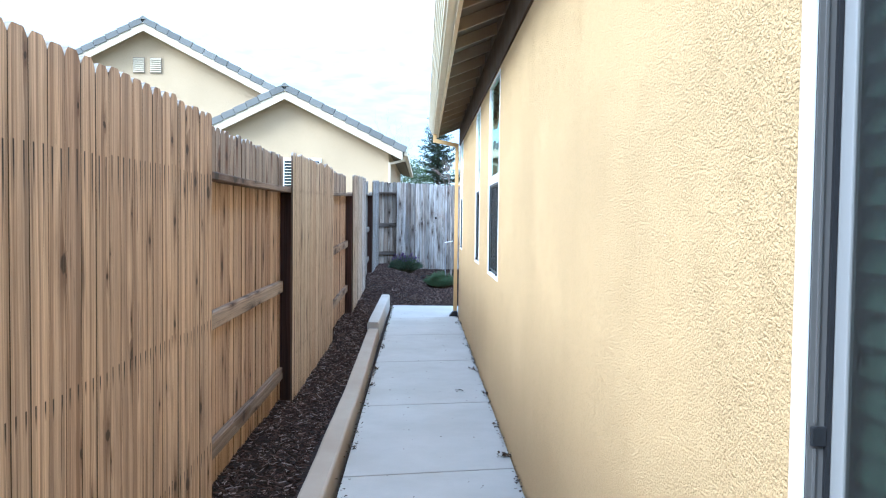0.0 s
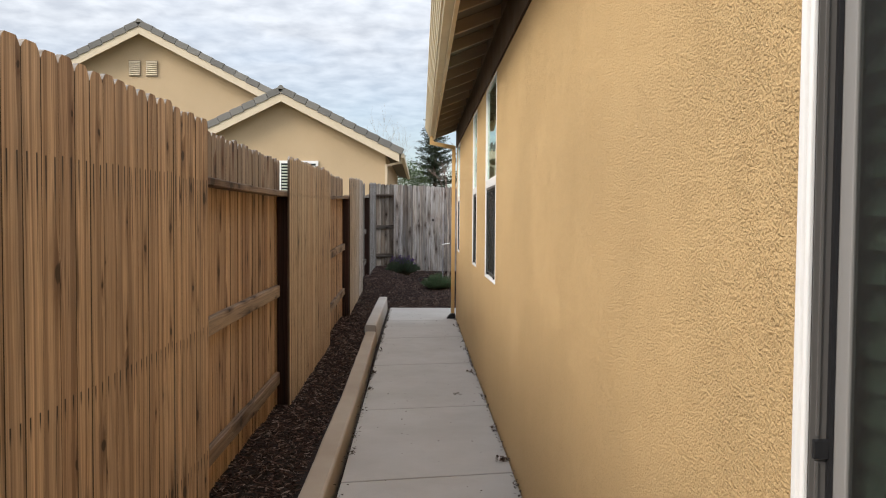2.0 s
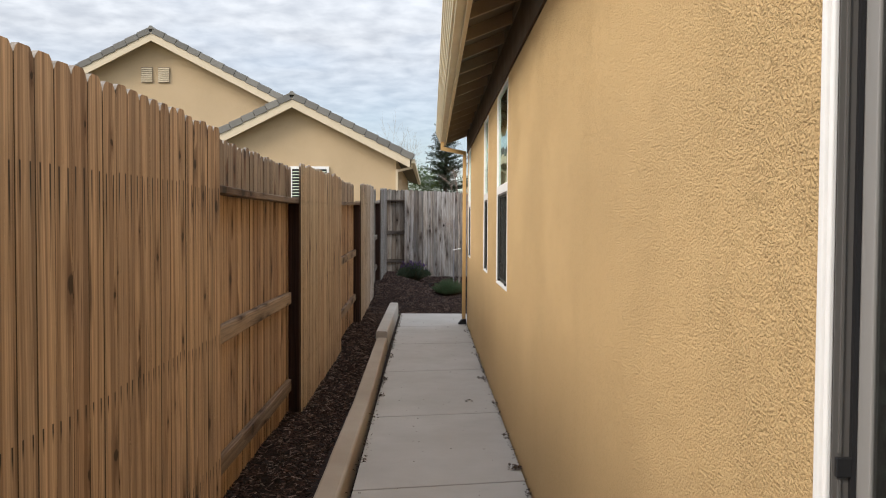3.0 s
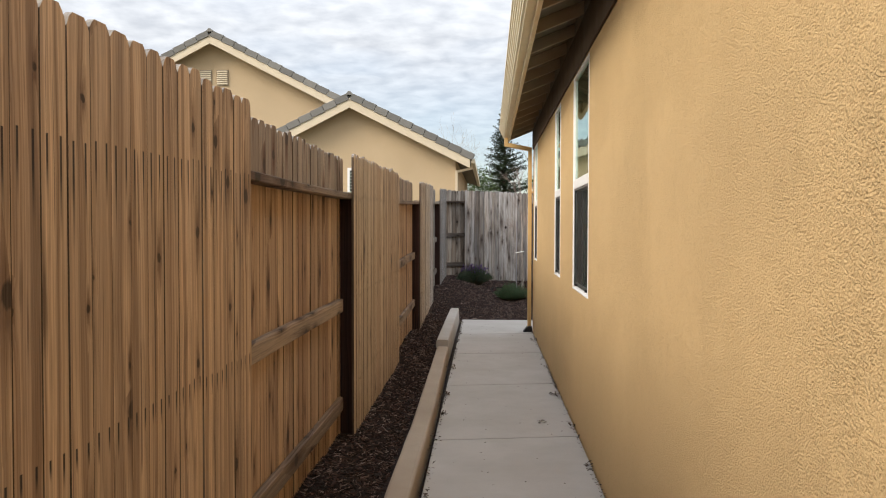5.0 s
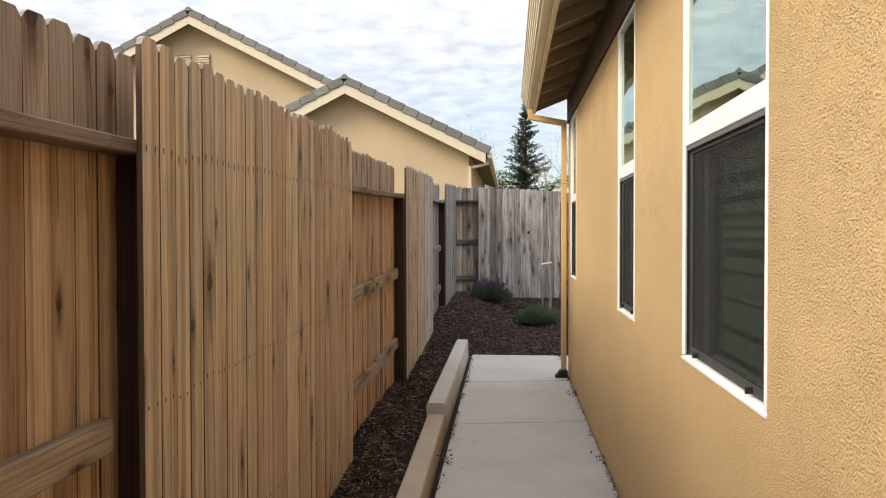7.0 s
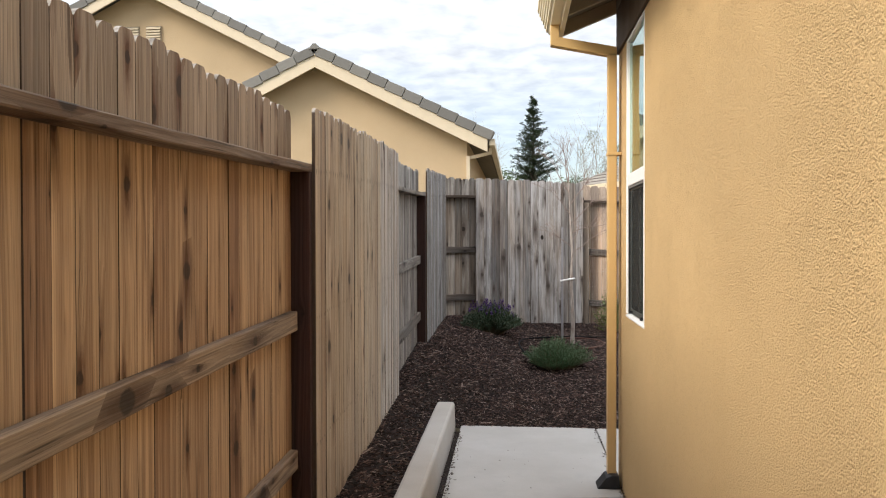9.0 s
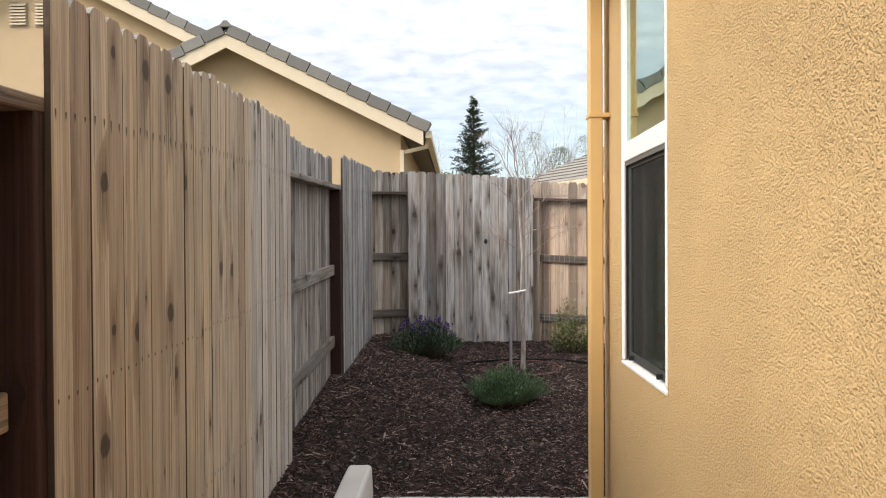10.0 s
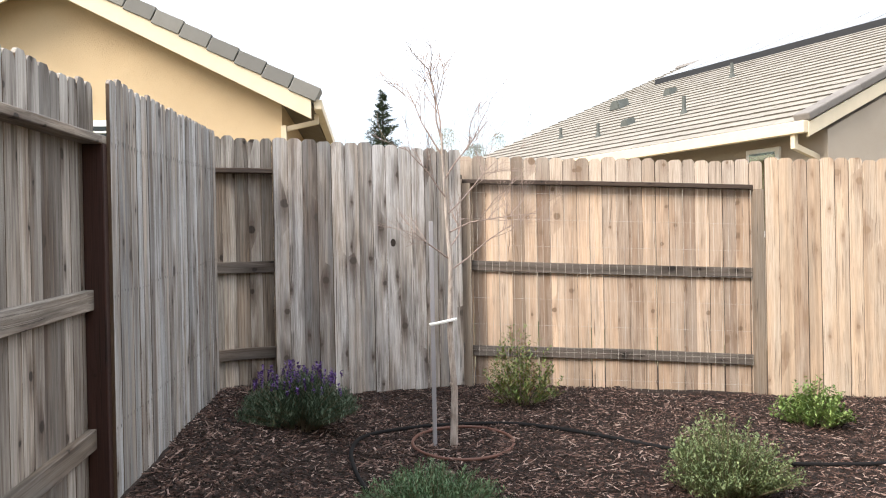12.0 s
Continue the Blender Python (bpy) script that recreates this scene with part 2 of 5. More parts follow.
    if stains:
        off = k.math("ABSOLUTE", k.math("SUBTRACT", k.math("ABSOLUTE", sp.outputs[0]), 0.026))
        line = k.span(off, 0.0024, 0.0056, 1.0, 0.0)
        total = None
        for z0, ln in ((-0.285, 0.60), (-0.965, 0.20), (-1.55, 0.26)):
            length = k.math("MULTIPLY", k.math("SUBTRACT", k.noise(plane(14.0, 0.0), 1.0, 2, 0.6, k.math("ADD", w, z0)), 0.18), ln * streak_len)
            below = k.math("SUBTRACT", z0, along)
            on = k.math("MULTIPLY", k.math("GREATER_THAN", below, -0.004), k.span(below, k.math("MULTIPLY", length, 0.35), length, 1.0, 0.0))
            total = on if total is None else k.math("MAXIMUM", total, on)
        col = k.mix(k.math("MULTIPLY", k.math("MULTIPLY", total, line), 0.95 * min(1.0, streaks)), col, (0.014, 0.009, 0.008))
    h = k.math("ADD", k.math("MULTIPLY", ring, 0.6), k.math("MULTIPLY", fine, 0.35))
    h = k.math("SUBTRACT", h, k.math("MULTIPLY", k.math("MULTIPLY", slit, where), 0.7))
    h = k.math("SUBTRACT", h, k.math("MULTIPLY", knot, 0.3))
    h = k.math("SUBTRACT", h, k.math("MULTIPLY", check, 0.4))
    k.bump(h, 0.45, 0.003)
    return k.done(col, k.span(ring, 0.3, 0.7, 0.62, 0.85))


TAN_L, TAN_D = (0.68, 0.47, 0.288), (0.225, 0.129, 0.067)
M_TAN = wood("wood_tan", TAN_L, TAN_D, (0.36, 0.275, 0.20), 0.35, True, spread=0.8, streaks=1.6, keep=0.62, lines=0.9, big=1.25, halo_w=0.8)
M_TAN_B = wood("wood_tan_dusty", (0.68, 0.50, 0.325), (0.28, 0.180, 0.105), (0.43, 0.34, 0.25), 0.28, True, spread=0.55, streaks=1.0, keep=0.68, lines=0.75, big=1.3, halo_w=0.9, streak_len=0.13)
# recessed boards: less weathered wood, toned down for the shade they stand in
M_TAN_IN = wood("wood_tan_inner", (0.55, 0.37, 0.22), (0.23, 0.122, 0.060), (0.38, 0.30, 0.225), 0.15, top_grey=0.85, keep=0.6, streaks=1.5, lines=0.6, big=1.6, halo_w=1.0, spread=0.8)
M_MID_WARM = wood("wood_half_weathered_tan", (0.60, 0.465, 0.325), (0.30, 0.21, 0.135), (0.51, 0.43, 0.34), 0.65, True, spread=0.8, streaks=0.9, keep=0.6, lines=0.6, soil=0.25, big=1.5, streak_len=0.13)
M_MID = wood("wood_half_weathered", (0.61, 0.51, 0.42), (0.32, 0.25, 0.195), (0.57, 0.53, 0.487), 0.85, True, spread=0.9, streaks=0.75, keep=0.62, lines=0.5, soil=0.25, big=1.5, streak_len=0.13)
M_GREY = wood("wood_grey", (0.37, 0.31, 0.26), (0.18, 0.15, 0.125), (0.455, 0.465, 0.475), 1.0, True, spread=1.35, lines=0.7, big=1.4, soil=0.8, keep=0.45, streak_len=0.15, streaks=1.5)
M_GREY_FAR = wood("wood_grey_back", (0.45, 0.38, 0.32), (0.17, 0.135, 0.112), (0.55, 0.53, 0.52), 0.9, keep=0.5, spread=1.45, lines=0.7, big=1.6, soil=0.75, knot_tone=0.4, halo_w=0.8, streaks=1.3)
# recessed grey boards: browner wood, darkened partly for shade behind the rails
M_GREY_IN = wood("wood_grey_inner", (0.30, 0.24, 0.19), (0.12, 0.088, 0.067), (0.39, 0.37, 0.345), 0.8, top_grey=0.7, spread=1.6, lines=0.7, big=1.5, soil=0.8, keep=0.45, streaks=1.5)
M_PALE = wood("wood_pale", (0.57, 0.425, 0.31), (0.38, 0.265, 0.18), (0.52, 0.47, 0.41), 0.5, keep=0.5, halo_w=0.5, spread=1.3, lines=0.5, big=1.7, knot_tone=0.75, soil=0.12)
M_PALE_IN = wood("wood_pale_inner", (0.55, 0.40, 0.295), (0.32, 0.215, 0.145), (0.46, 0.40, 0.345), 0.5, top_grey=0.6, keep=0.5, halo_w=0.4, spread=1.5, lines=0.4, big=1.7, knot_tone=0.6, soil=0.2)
M_RAIL = wood("wood_rail", (0.37, 0.265, 0.175), (0.17, 0.112, 0.070), (0.31, 0.25, 0.20), 0.6, axis=0, keep=0.35, big=1.9, halo_w=0.95, soil=0.4)
M_RAIL_GREY = wood("wood_rail_grey", (0.24, 0.195, 0.155), (0.11, 0.086, 0.068), (0.34, 0.315, 0.285), 0.8, axis=0, keep=0.35, soil=0.85, spread=1.2, big=1.9)
M_RAIL_DARK = wood("wood_rail_dark", (0.085, 0.056, 0.042), (0.04, 0.026, 0.020), (0.085, 0.07, 0.06), 0.5, axis=0)
M_RAIL_SLATE = wood("wood_rail_slate", (0.135, 0.105, 0.088), (0.058, 0.044, 0.036), (0.165, 0.148, 0.135), 0.7, axis=0, keep=0.4, big=1.6, soil=0.5)
M_POST = wood("wood_post", (0.058, 0.022, 0.016), (0.028, 0.011, 0.009), (0.040, 0.022, 0.018), 0.3, knots=0.4)
# board sides: weathered sawn wood, darkened further for the shade in the gaps
M_EDGE = wood("wood_sawn_edge_shaded", (0.12, 0.078, 0.048), (0.055, 0.034, 0.022), (0.08, 0.06, 0.046), 0.4, knots=0.0)
M_END = wood("wood_end_grain", (0.32, 0.275, 0.23), (0.17, 0.14, 0.115), (0.33, 0.305, 0.28), 0.7, knots=0.0)
M_POST_GREY = wood("wood_post_grey", (0.26, 0.20, 0.15), (0.14, 0.10, 0.075), (0.24, 0.21, 0.18), 0.7)


def stucco(name, base, dist=0.006, scale=1.0, mottle=1.0):
    """Dash-coat stucco: uneven lumps with pits and short ridges between them, worked smoother in patches."""
    k = Nodes(name)
    p = k.world()
    lump = k.noise(p, 165.0 * scale, 2, 0.55, distortion=0.3)
    swell = k.noise(p, 60.0 * scale, 2, 0.5)
    grit = k.noise(p, 300.0 * scale, 2, 0.6)
    rough_patch = k.math("ADD", k.noise(p, 1.3, 3, 0.6), k.math("MULTIPLY", k.noise(p, 9.0, 2, 0.55), 0.5))
    coarse = k.span(rough_patch, 0.58, 0.84, 0.52, 1.0)
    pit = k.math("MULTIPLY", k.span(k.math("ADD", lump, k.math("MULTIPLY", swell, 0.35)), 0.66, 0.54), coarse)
    big = k.noise(p, 0.9, 3, 0.55)
    streak = k.noise(k.scaled(p, (3.2, 3.2, 0.45)), 1.0, 4, 0.6)
    patch = k.noise(p, 3.4, 4, 0.65)
    col = k.mix(k.span(big, 0.35, 0.66), base, [c * 0.94 for c in base])
    col = k.mix(k.math("MULTIPLY", k.span(streak, 0.5, 0.74), 0.12 * mottle), col, [c * q for c, q in zip(base, (0.80, 0.77, 0.72))])
    col = k.mix(k.math("MULTIPLY", k.span(patch, 0.50, 0.76), 0.10 * mottle), col, [c * q for c, q in zip(base, (0.78, 0.75, 0.72))])
    col = k.mix(k.math("MULTIPLY", k.span(grit, 0.45, 0.7), 0.10), col, [c * 0.72 for c in base])
    # pits tinted darker: the shade inside them is painted on top of the bump
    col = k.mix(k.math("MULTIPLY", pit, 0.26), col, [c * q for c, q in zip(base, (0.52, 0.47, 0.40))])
    h = k.math("MULTIPLY", k.math("MULTIPLY", lump, coarse), 2.1)
    h = k.math("SUBTRACT", h, k.math("MULTIPLY", pit, 0.5))
    h = k.math("ADD", h, k.math("MULTIPLY", swell, 1.0))
    h = k.math("ADD", h, k.math("MULTIPLY", grit, 0.10))
    k.bump(h, 0.78, dist)
    k.b.inputs["Specular IOR Level"].default_value = 0.2
    return k.done(col, 0.92)


STUCCO = (0.645, 0.445, 0.220)
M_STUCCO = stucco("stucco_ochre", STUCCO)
M_STUCCO_N = stucco("stucco_neighbour", (0.58, 0.44, 0.28), 0.003, mottle=0.35)
M_STUCCO_R = stucco("stucco_greige", (0.46, 0.39, 0.32), 0.004, mottle=0.35)


def painted(name, col, rough=0.5, wear=0.12):
    k = Nodes(name)
    p = k.world()
    n1 = k.noise(p, 5.0, 4, 0.6)
    n2 = k.noise(p, 90.0, 2, 0.5)
    c = k.mix(k.math("MULTIPLY", k.span(n1, 0.4, 0.7), wear * 2), col, [q * 0.75 for q in col])
    k.bump(n2, 0.15, 0.0015)
    return k.done(c, k.span(n1, 0.3, 0.7, rough - 0.08, rough + 0.08))


M_TRIM = painted("trim_cream", (0.74, 0.62, 0.42))
M_BARGE = painted("barge_cream", (0.66, 0.56, 0.41))
# brown of the eave undersides, with part of their shade put into the colour
M_SOFFIT = painted("soffit_brown_shaded", (0.165, 0.135, 0.10), 0.8)
M_RAFTER = painted("rafter_tan", (0.35, 0.285, 0.205), 0.75)
M_PIPE = painted("downpipe_ochre", (0.66, 0.44, 0.19), 0.45)
M_GUTTER = painted("gutter_cream", (0.80, 0.71, 0.52), 0.4)
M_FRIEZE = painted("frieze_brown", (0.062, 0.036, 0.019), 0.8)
M_VINYL = painted("vinyl_white", (0.84, 0.83, 0.82), 0.35, 0.05)
M_SCREENFRAME = painted("screen_frame_grey", (0.28, 0.27, 0.26), 0.45, 0.05)
M_TRACK = painted("track_grey", (0.125, 0.118, 0.112), 0.5, 0.05)
M_TRACK_PALE = painted("track_pale", (0.46, 0.455, 0.44), 0.45, 0.05)
M_SASH = painted("sash_dark", (0.055, 0.058, 0.054), 0.5, 0.05)
M_BLACK = painted("black_plastic", (0.018, 0.018, 0.02), 0.5, 0.1)
M_SLAT = painted("blind_slat", (0.66, 0.69, 0.58), 0.5, 0.05)
M_ROOM = painted("room_dark", (0.10, 0.10, 0.09), 0.8, 0.05)
M_DARKPANE = painted("dark_pane", (0.020, 0.024, 0.024), 0.15, 0.05)
M_KNOT = painted("knot_dark", (0.030, 0.021, 0.017), 0.8, 0.3)
M_WHITE = painted("white_tie", (0.82, 0.82, 0.80), 0.5, 0.05)
M_STEEL = painted("stake_steel", (0.30, 0.29, 0.31), 0.4, 0.15)
M_WIRE = painted("wire_galvanised", (0.52, 0.49, 0.45), 0.4, 0.1)


def concrete(name, base, tint):
    k = Nodes(name)
    p = k.world()
    big = k.noise(p, 1.3, 4, 0.6)
    mid = k.noise(p, 7.0, 4, 0.65)
    fine = k.noise(p, 180.0, 2, 0.6)
    c = k.mix(k.span(big, 0.35, 0.66), base, tint)
    c = k.mix(k.math("MULTIPLY", k.span(mid, 0.52, 0.72), 0.25), c, [q * 0.78 for q in base])
    c = k.mix(k.math("MULTIPLY", k.span(fine, 0.55, 0.75), 0.22), c, [q * 0.6 for q in base])
    broom = k.noise(k.scaled(p, (6, 420, 6)), 1.0, 2, 0.5)
    k.bump(k.math("ADD", k.math("MULTIPLY", fine, 0.5), k.math("MULTIPLY", broom, 0.4)), 0.25, 0.002)
    return k.done(c, 0.82)


M_WALK = concrete("concrete_walk", (0.47, 0.45, 0.425), (0.41, 0.385, 0.355))
M_CURB = concrete("concrete_curb", (0.44, 0.37, 0.295), (0.37, 0.30, 0.23))
M_CURB_HI = concrete("concrete_curb_pale", (0.48, 0.45, 0.415), (0.42, 0.38, 0.335))


def mulch_soil():
    k = Nodes("mulch_soil")
    p = k.world()
    n1 = k.noise(p, 38.0, 4, 0.65, distortion=0.7)
    n2 = k.noise(p, 2.2, 3, 0.55)
    c = k.ramp(n1, (0.32, (0.007, 0.0043, 0.0036)), (0.52, (0.022, 0.0130, 0.0102)), (0.72, (0.070, 0.040, 0.032)))
    c = k.mix(k.math("MULTIPLY", k.span(n2, 0.4, 0.7), 0.35), c, (0.03, 0.02, 0.015))
    k.bump(n1, 1.0, 0.02)
    return k.done(c, 0.95)


def chips_mat():
    k = Nodes("bark_chips")
    r = k.island()
    p = k.world()
    c = k.ramp(r, (0.0, (0.006, 0.0038, 0.0032)), (0.36, (0.013, 0.0078, 0.0062)), (0.66, (0.055, 0.030, 0.024)), (0.88, (0.165, 0.098, 0.079)), (1.0, (0.42, 0.32, 0.275)))
    n = k.noise(p, 120.0, 2, 0.6)
    c = k.mix(k.math("MULTIPLY", n, 0.3), c, (0.03, 0.019, 0.0145))
    k.bump(n, 0.5, 0.004)
    return k.done(c, 0.9)


M_SOIL, M_CHIPS = mulch_soil(), chips_mat()


def ground_mat():
    k = Nodes("far_ground")
    p = k.world()
    c = k.mix(k.span(k.noise(p, 0.2, 4, 0.6), 0.4, 0.65), (0.16, 0.13, 0.085), (0.075, 0.09, 0.04))
    k.bump(k.noise(p, 6.0, 3, 0.6), 0.5, 0.03)
    return k.done(c, 0.95)


M_GROUND = ground_mat()


def tile_mat(name, a, b):
    k = Nodes(name)
    r = k.math("FRACT", k.math("ADD", k.island(), k.rand()))
    p = k.world()
    c = k.mix(k.span(r, 0.0, 1.0), a, b)
    n = k.noise(p, 9.0, 4, 0.65)
    c = k.mix(k.math("MULTIPLY", k.span(n, 0.42, 0.7), 0.3), c, [q * 0.6 for q in a])
    k.bump(k.noise(p, 70.0, 2, 0.6), 0.4, 0.004)
    return k.done(c, 0.85)


M_TILE = tile_mat("roof_tile_grey", (0.235, 0.225, 0.205), (0.16, 0.155, 0.145))
M_TILE_R = tile_mat("roof_tile_buff", (0.275, 0.25, 0.213), (0.235, 0.213, 0.182))
M_TILE_CAP = tile_mat("roof_tile_cap", (0.20, 0.18, 0.165), (0.14, 0.125, 0.115))
# darker buff for the tile butts: the shadow line under each course, as colour
M_TILE_BUTT_SHADE = tile_mat("roof_tile_butt_shade", (0.165, 0.148, 0.127), (0.13, 0.117, 0.10))


def glass_mat(name, coat, ior=3.4):
    k = Nodes(name)
    nt = k.t
    tr = k.n("BsdfTransparent")
    tr.inputs[0].default_value = (0.72, 0.86, 0.79, 1)
    gl = k.n("BsdfGlossy")
    gl.inputs["Roughness"].default_value = 0.012
    gl.inputs["Color"].default_value = (0.88, 1.0, 0.94, 1)
    fr = k.n("Fresnel")
    fr.inputs[0].default_value = ior
    wob = k.noise(k.world(), 2.3, 1, 0.4)
    bp = k.n("Bump")
    bp.inputs["Strength"].default_value = 0.12
    bp.inputs["Distance"].default_value = 0.02
    k.put(bp.inputs["Height"], wob)
    k.put(gl.inputs["Normal"], bp.outputs[0])
    ms = k.n("MixShader")
    k.put(ms.inputs[0], k.math("MULTIPLY_ADD", fr.outputs[0], 0.6, coat, clamp=True))
    nt.links.new(tr.outputs[0], ms.inputs[1])
    nt.links.new(gl.outputs[0], ms.inputs[2])
    nt.links.new(ms.outputs[0], nt.nodes["Material Output"].inputs[0])
    return k.m


def screen_mat():
    k = Nodes("insect_screen")
    nt = k.t
    tr = k.n("BsdfTransparent")
    ms = k.n("MixShader")
    ms.inputs[0].default_value = 0.47
    k.done((0.022, 0.021, 0.019), 0.7)
    nt.links.new(tr.outputs[0], ms.inputs[1])
    nt.links.new(k.b.outputs[0], ms.inputs[2])
    nt.links.new(ms.outputs[0], nt.nodes["Material Output"].inputs[0])
    return k.m


M_GLASS, M_GLASS_LOW, M_SCREEN = glass_mat("window_glass_coated", 0.34), glass_mat("window_glass", 0.02, 1.5), screen_mat()


def leaf_mat(name, *cols, rough=0.6):
    k = Nodes(name)
    r = k.island()
    c = k.ramp(r, *[(i / max(1, len(cols) - 1), q) for i, q in enumerate(cols)])
    c = k.mix(0.25, c, k.mix(k.noise(k.world(), 14.0, 2, 0.5), cols[0], cols[-1]))
    k.b.inputs["Subsurface Weight"].default_value = 0.0
    return k.done(c, rough)


def bark_mat(name, a, b):
    k = Nodes(name)
    p = k.coord()
    n = k.noise(k.scaled(p, (30, 30, 6)), 2.0, 4, 0.65)
    k.bump(n, 0.7, 0.006)
    return k.done(k.mix(k.span(n, 0.35, 0.66), a, b), 0.9)


def solar_mat():
    k = Nodes("solar_glass")
    c = k.mix(k.span(k.noise(k.world(), 3.0, 2, 0.5), 0.3, 0.7), (0.02, 0.024, 0.035), (0.03, 0.034, 0.045))
    k.b.inputs["Specular IOR Level"].default_value = 0.8
    return k.done(c, 0.12)


# ---- mesh helpers ----
def mesh_from(bm, name):
    me = bpy.data.meshes.new(name)
    bm.to_mesh(me)
    bm.free()
    return me


def part(name, bm, material, parent=None, label="", m=None):
    ob = new(name, mesh_from(bm, name))
    ob.data.materials.append(material)
    if m is not None:
        ob.matrix_world = m
    if parent is not None:
        ob.parent = parent
    if label:
        ob["label"] = label
    return ob


def shared(name, me, parent, m):
    ob = new(name, me)
    ob.parent = parent
    ob.matrix_basis = m
    return ob


def empty(name, label, category, group="", kind="", at=(0, 0, 0)):
    ob = new(name)
    ob.empty_display_size = 0.1
    ob.location = at
    return tagged(ob, label, category, group, kind)


def add_box(bm, x0, x1, y0, y1, z0, z1, bev=0.0):
    vs = [bm.verts.new((x, y, z)) for z in (z0, z1) for y in (y0, y1) for x in (x0, x1)]
    fs = []
    for f in ((0, 2, 3, 1), (4, 5, 7, 6), (0, 1, 5, 4), (1, 3, 7, 5), (3, 2, 6, 7), (2, 0, 4, 6)):
        fs.append(bm.faces.new([vs[i] for i in f]))
    if bev > 0:
        es = list({e for f in fs for e in f.edges})
        bmesh.ops.bevel(bm, geom=es, offset=bev, segments=2, affect="EDGES", profile=0.5)
    return vs


def box(x0, x1, y0, y1, z0, z1, bev=0.0):
    bm = bmesh.new()
    add_box(bm, x0, x1, y0, y1, z0, z1, bev)
    return bm


def prism(outline, d0, d1, axis="y", bev=0.0):
    """Extrudes a closed outline of (a, b) along an axis: x -> (d, a, b), y -> (a, d, b), z -> (a, b, d)."""
    bm = bmesh.new()
    put = {"x": lambda a, b, d: (d, a, b), "y": lambda a, b, d: (a, d, b), "z": lambda a, b, d: (a, b, d)}[axis]
    lo = [bm.verts.new(put(a, b, d0)) for a, b in outline]
    hi = [bm.verts.new(put(a, b, d1)) for a, b in outline]
    n = len(outline)
    bm.faces.new(lo)
    bm.faces.new(list(reversed(hi)))
    for i in range(n):
        bm.faces.new((lo[i], hi[i], hi[(i + 1) % n], lo[(i + 1) % n]))
    bmesh.ops.recalc_face_normals(bm, faces=bm.faces[:])
    if bev:
        bmesh.ops.bevel(bm, geom=bm.edges[:], offset=bev, segments=2, affect="EDGES", profile=0.5)
    return bm


def tube(bm, pts, radii, sides=7):
    """A tapered tube along points."""
    rings = []
    for i, p in enumerate(pts):
        p = Vector(p)
        a = Vector(pts[max(0, i - 1)])
        b = Vector(pts[min(len(pts) - 1, i + 1)])
        d = (b - a).normalized() if (b - a).length > 1e-9 else Vector((0, 0, 1))
        u = d.orthogonal().normalized()
        if i:
            q = prev - d * prev.dot(d)
            u = q.normalized() if q.length > 1e-6 else u
        prev = u
        v = d.cross(u)
        r = radii[i] if hasattr(radii, "__len__") else radii
        rings.append([bm.verts.new(p + (u * math.cos(t) + v * math.sin(t)) * r) for t in (2 * math.pi * s / sides for s in range(sides))])
    for a, b in zip(rings, rings[1:]):
        for s in range(sides):
            bm.faces.new((a[s], a[(s + 1) % sides], b[(s + 1) % sides], b[s]))
    bm.faces.new(list(reversed(rings[0])))
    bm.faces.new(rings[-1])


def lerp(x, xs, ys):
    return float(np.interp(x, xs, ys))


def smooth(t):
    t = min(1.0, max(0.0, t))
    return t * t * (3 - 2 * t)


# ---- ground ----
def mulch_z(x, y, rough=True):
    left = lerp(y, (0, 6.3, 11.3, 14, 16.2, 18.7), (0.10, 0.10, 0.17, 0.27, 0.40, 0.43))
    base = lerp(y, (0, 10.5, 14.2, 14.55, 16.6, 17.7, 19.6, 22), (0.02, 0.028, 0.06, -0.02, 0.10, 0.18, 0.26, 0.28))
    if y > 14.45:
        base = lerp(y, (14.46, 14.85, 16.6, 17.7, 19.6, 22), (-0.075, -0.015, 0.10, 0.18, 0.26, 0.28))
    width = lerp(y, (14.4, 16.0), (0.35, 1.15))
    s = smooth((x + 0.92) / width)
    z = left * (1 - s) + base * s - 0.035 * max(0.0, min(x, 4.0) - 1.2)
    if rough:
        z += 0.018 * noise.noise((x * 2.3, y * 2.3, 0.0)) + 0.010 * noise.noise((x * 9.0, y * 9.0, 3.0))
    return z


def walk_z(y):
    return -0.007 * (y - 6.0)


def walk_left(y):
    return lerp(y, (0, 5, 9, 14.4), (-0.36, -0.382, -0.420, -0.470))


def sheet(bm, x0, x1, y0, y1, step):
    nx, ny = max(1, round((x1 - x0) / step)), max(1, round((y1 - y0) / step))
    g = [[bm.verts.new((x0 + (x1 - x0) * i / nx, y0 + (y1 - y0) * j / ny, mulch_z(x0 + (x1 - x0) * i / nx, y0 + (y1 - y0) * j / ny))) for i in range(nx + 1)] for j in range(ny + 1)]
    for j in range(ny):
        for i in range(nx):
            bm.faces.new((g[j][i], g[j][i + 1], g[j + 1][i + 1], g[j + 1][i]))


bm = box(-900, 900, -900, 900, -0.5, -0.22)
tagged(part("ground", bm, M_GROUND), "dry dirt and grass ground beyond the fences", "ground", kind="structure")

bm = bmesh.new()
sheet(bm, -1.30, -0.56, -4.0, 14.46, 0.06)
sheet(bm, -1.30, 9.5, 14.455, 20.6, 0.09)
sheet(bm, 1.86, 9.5, 13.0, 14.46, 0.12)
mulch_bed = tagged(part("mulch_bed", bm, M_SOIL), "planting bed of dark brown bark mulch", "mulch", kind="structure")
for f in mulch_bed.data.polygons:
    f.use_smooth = True


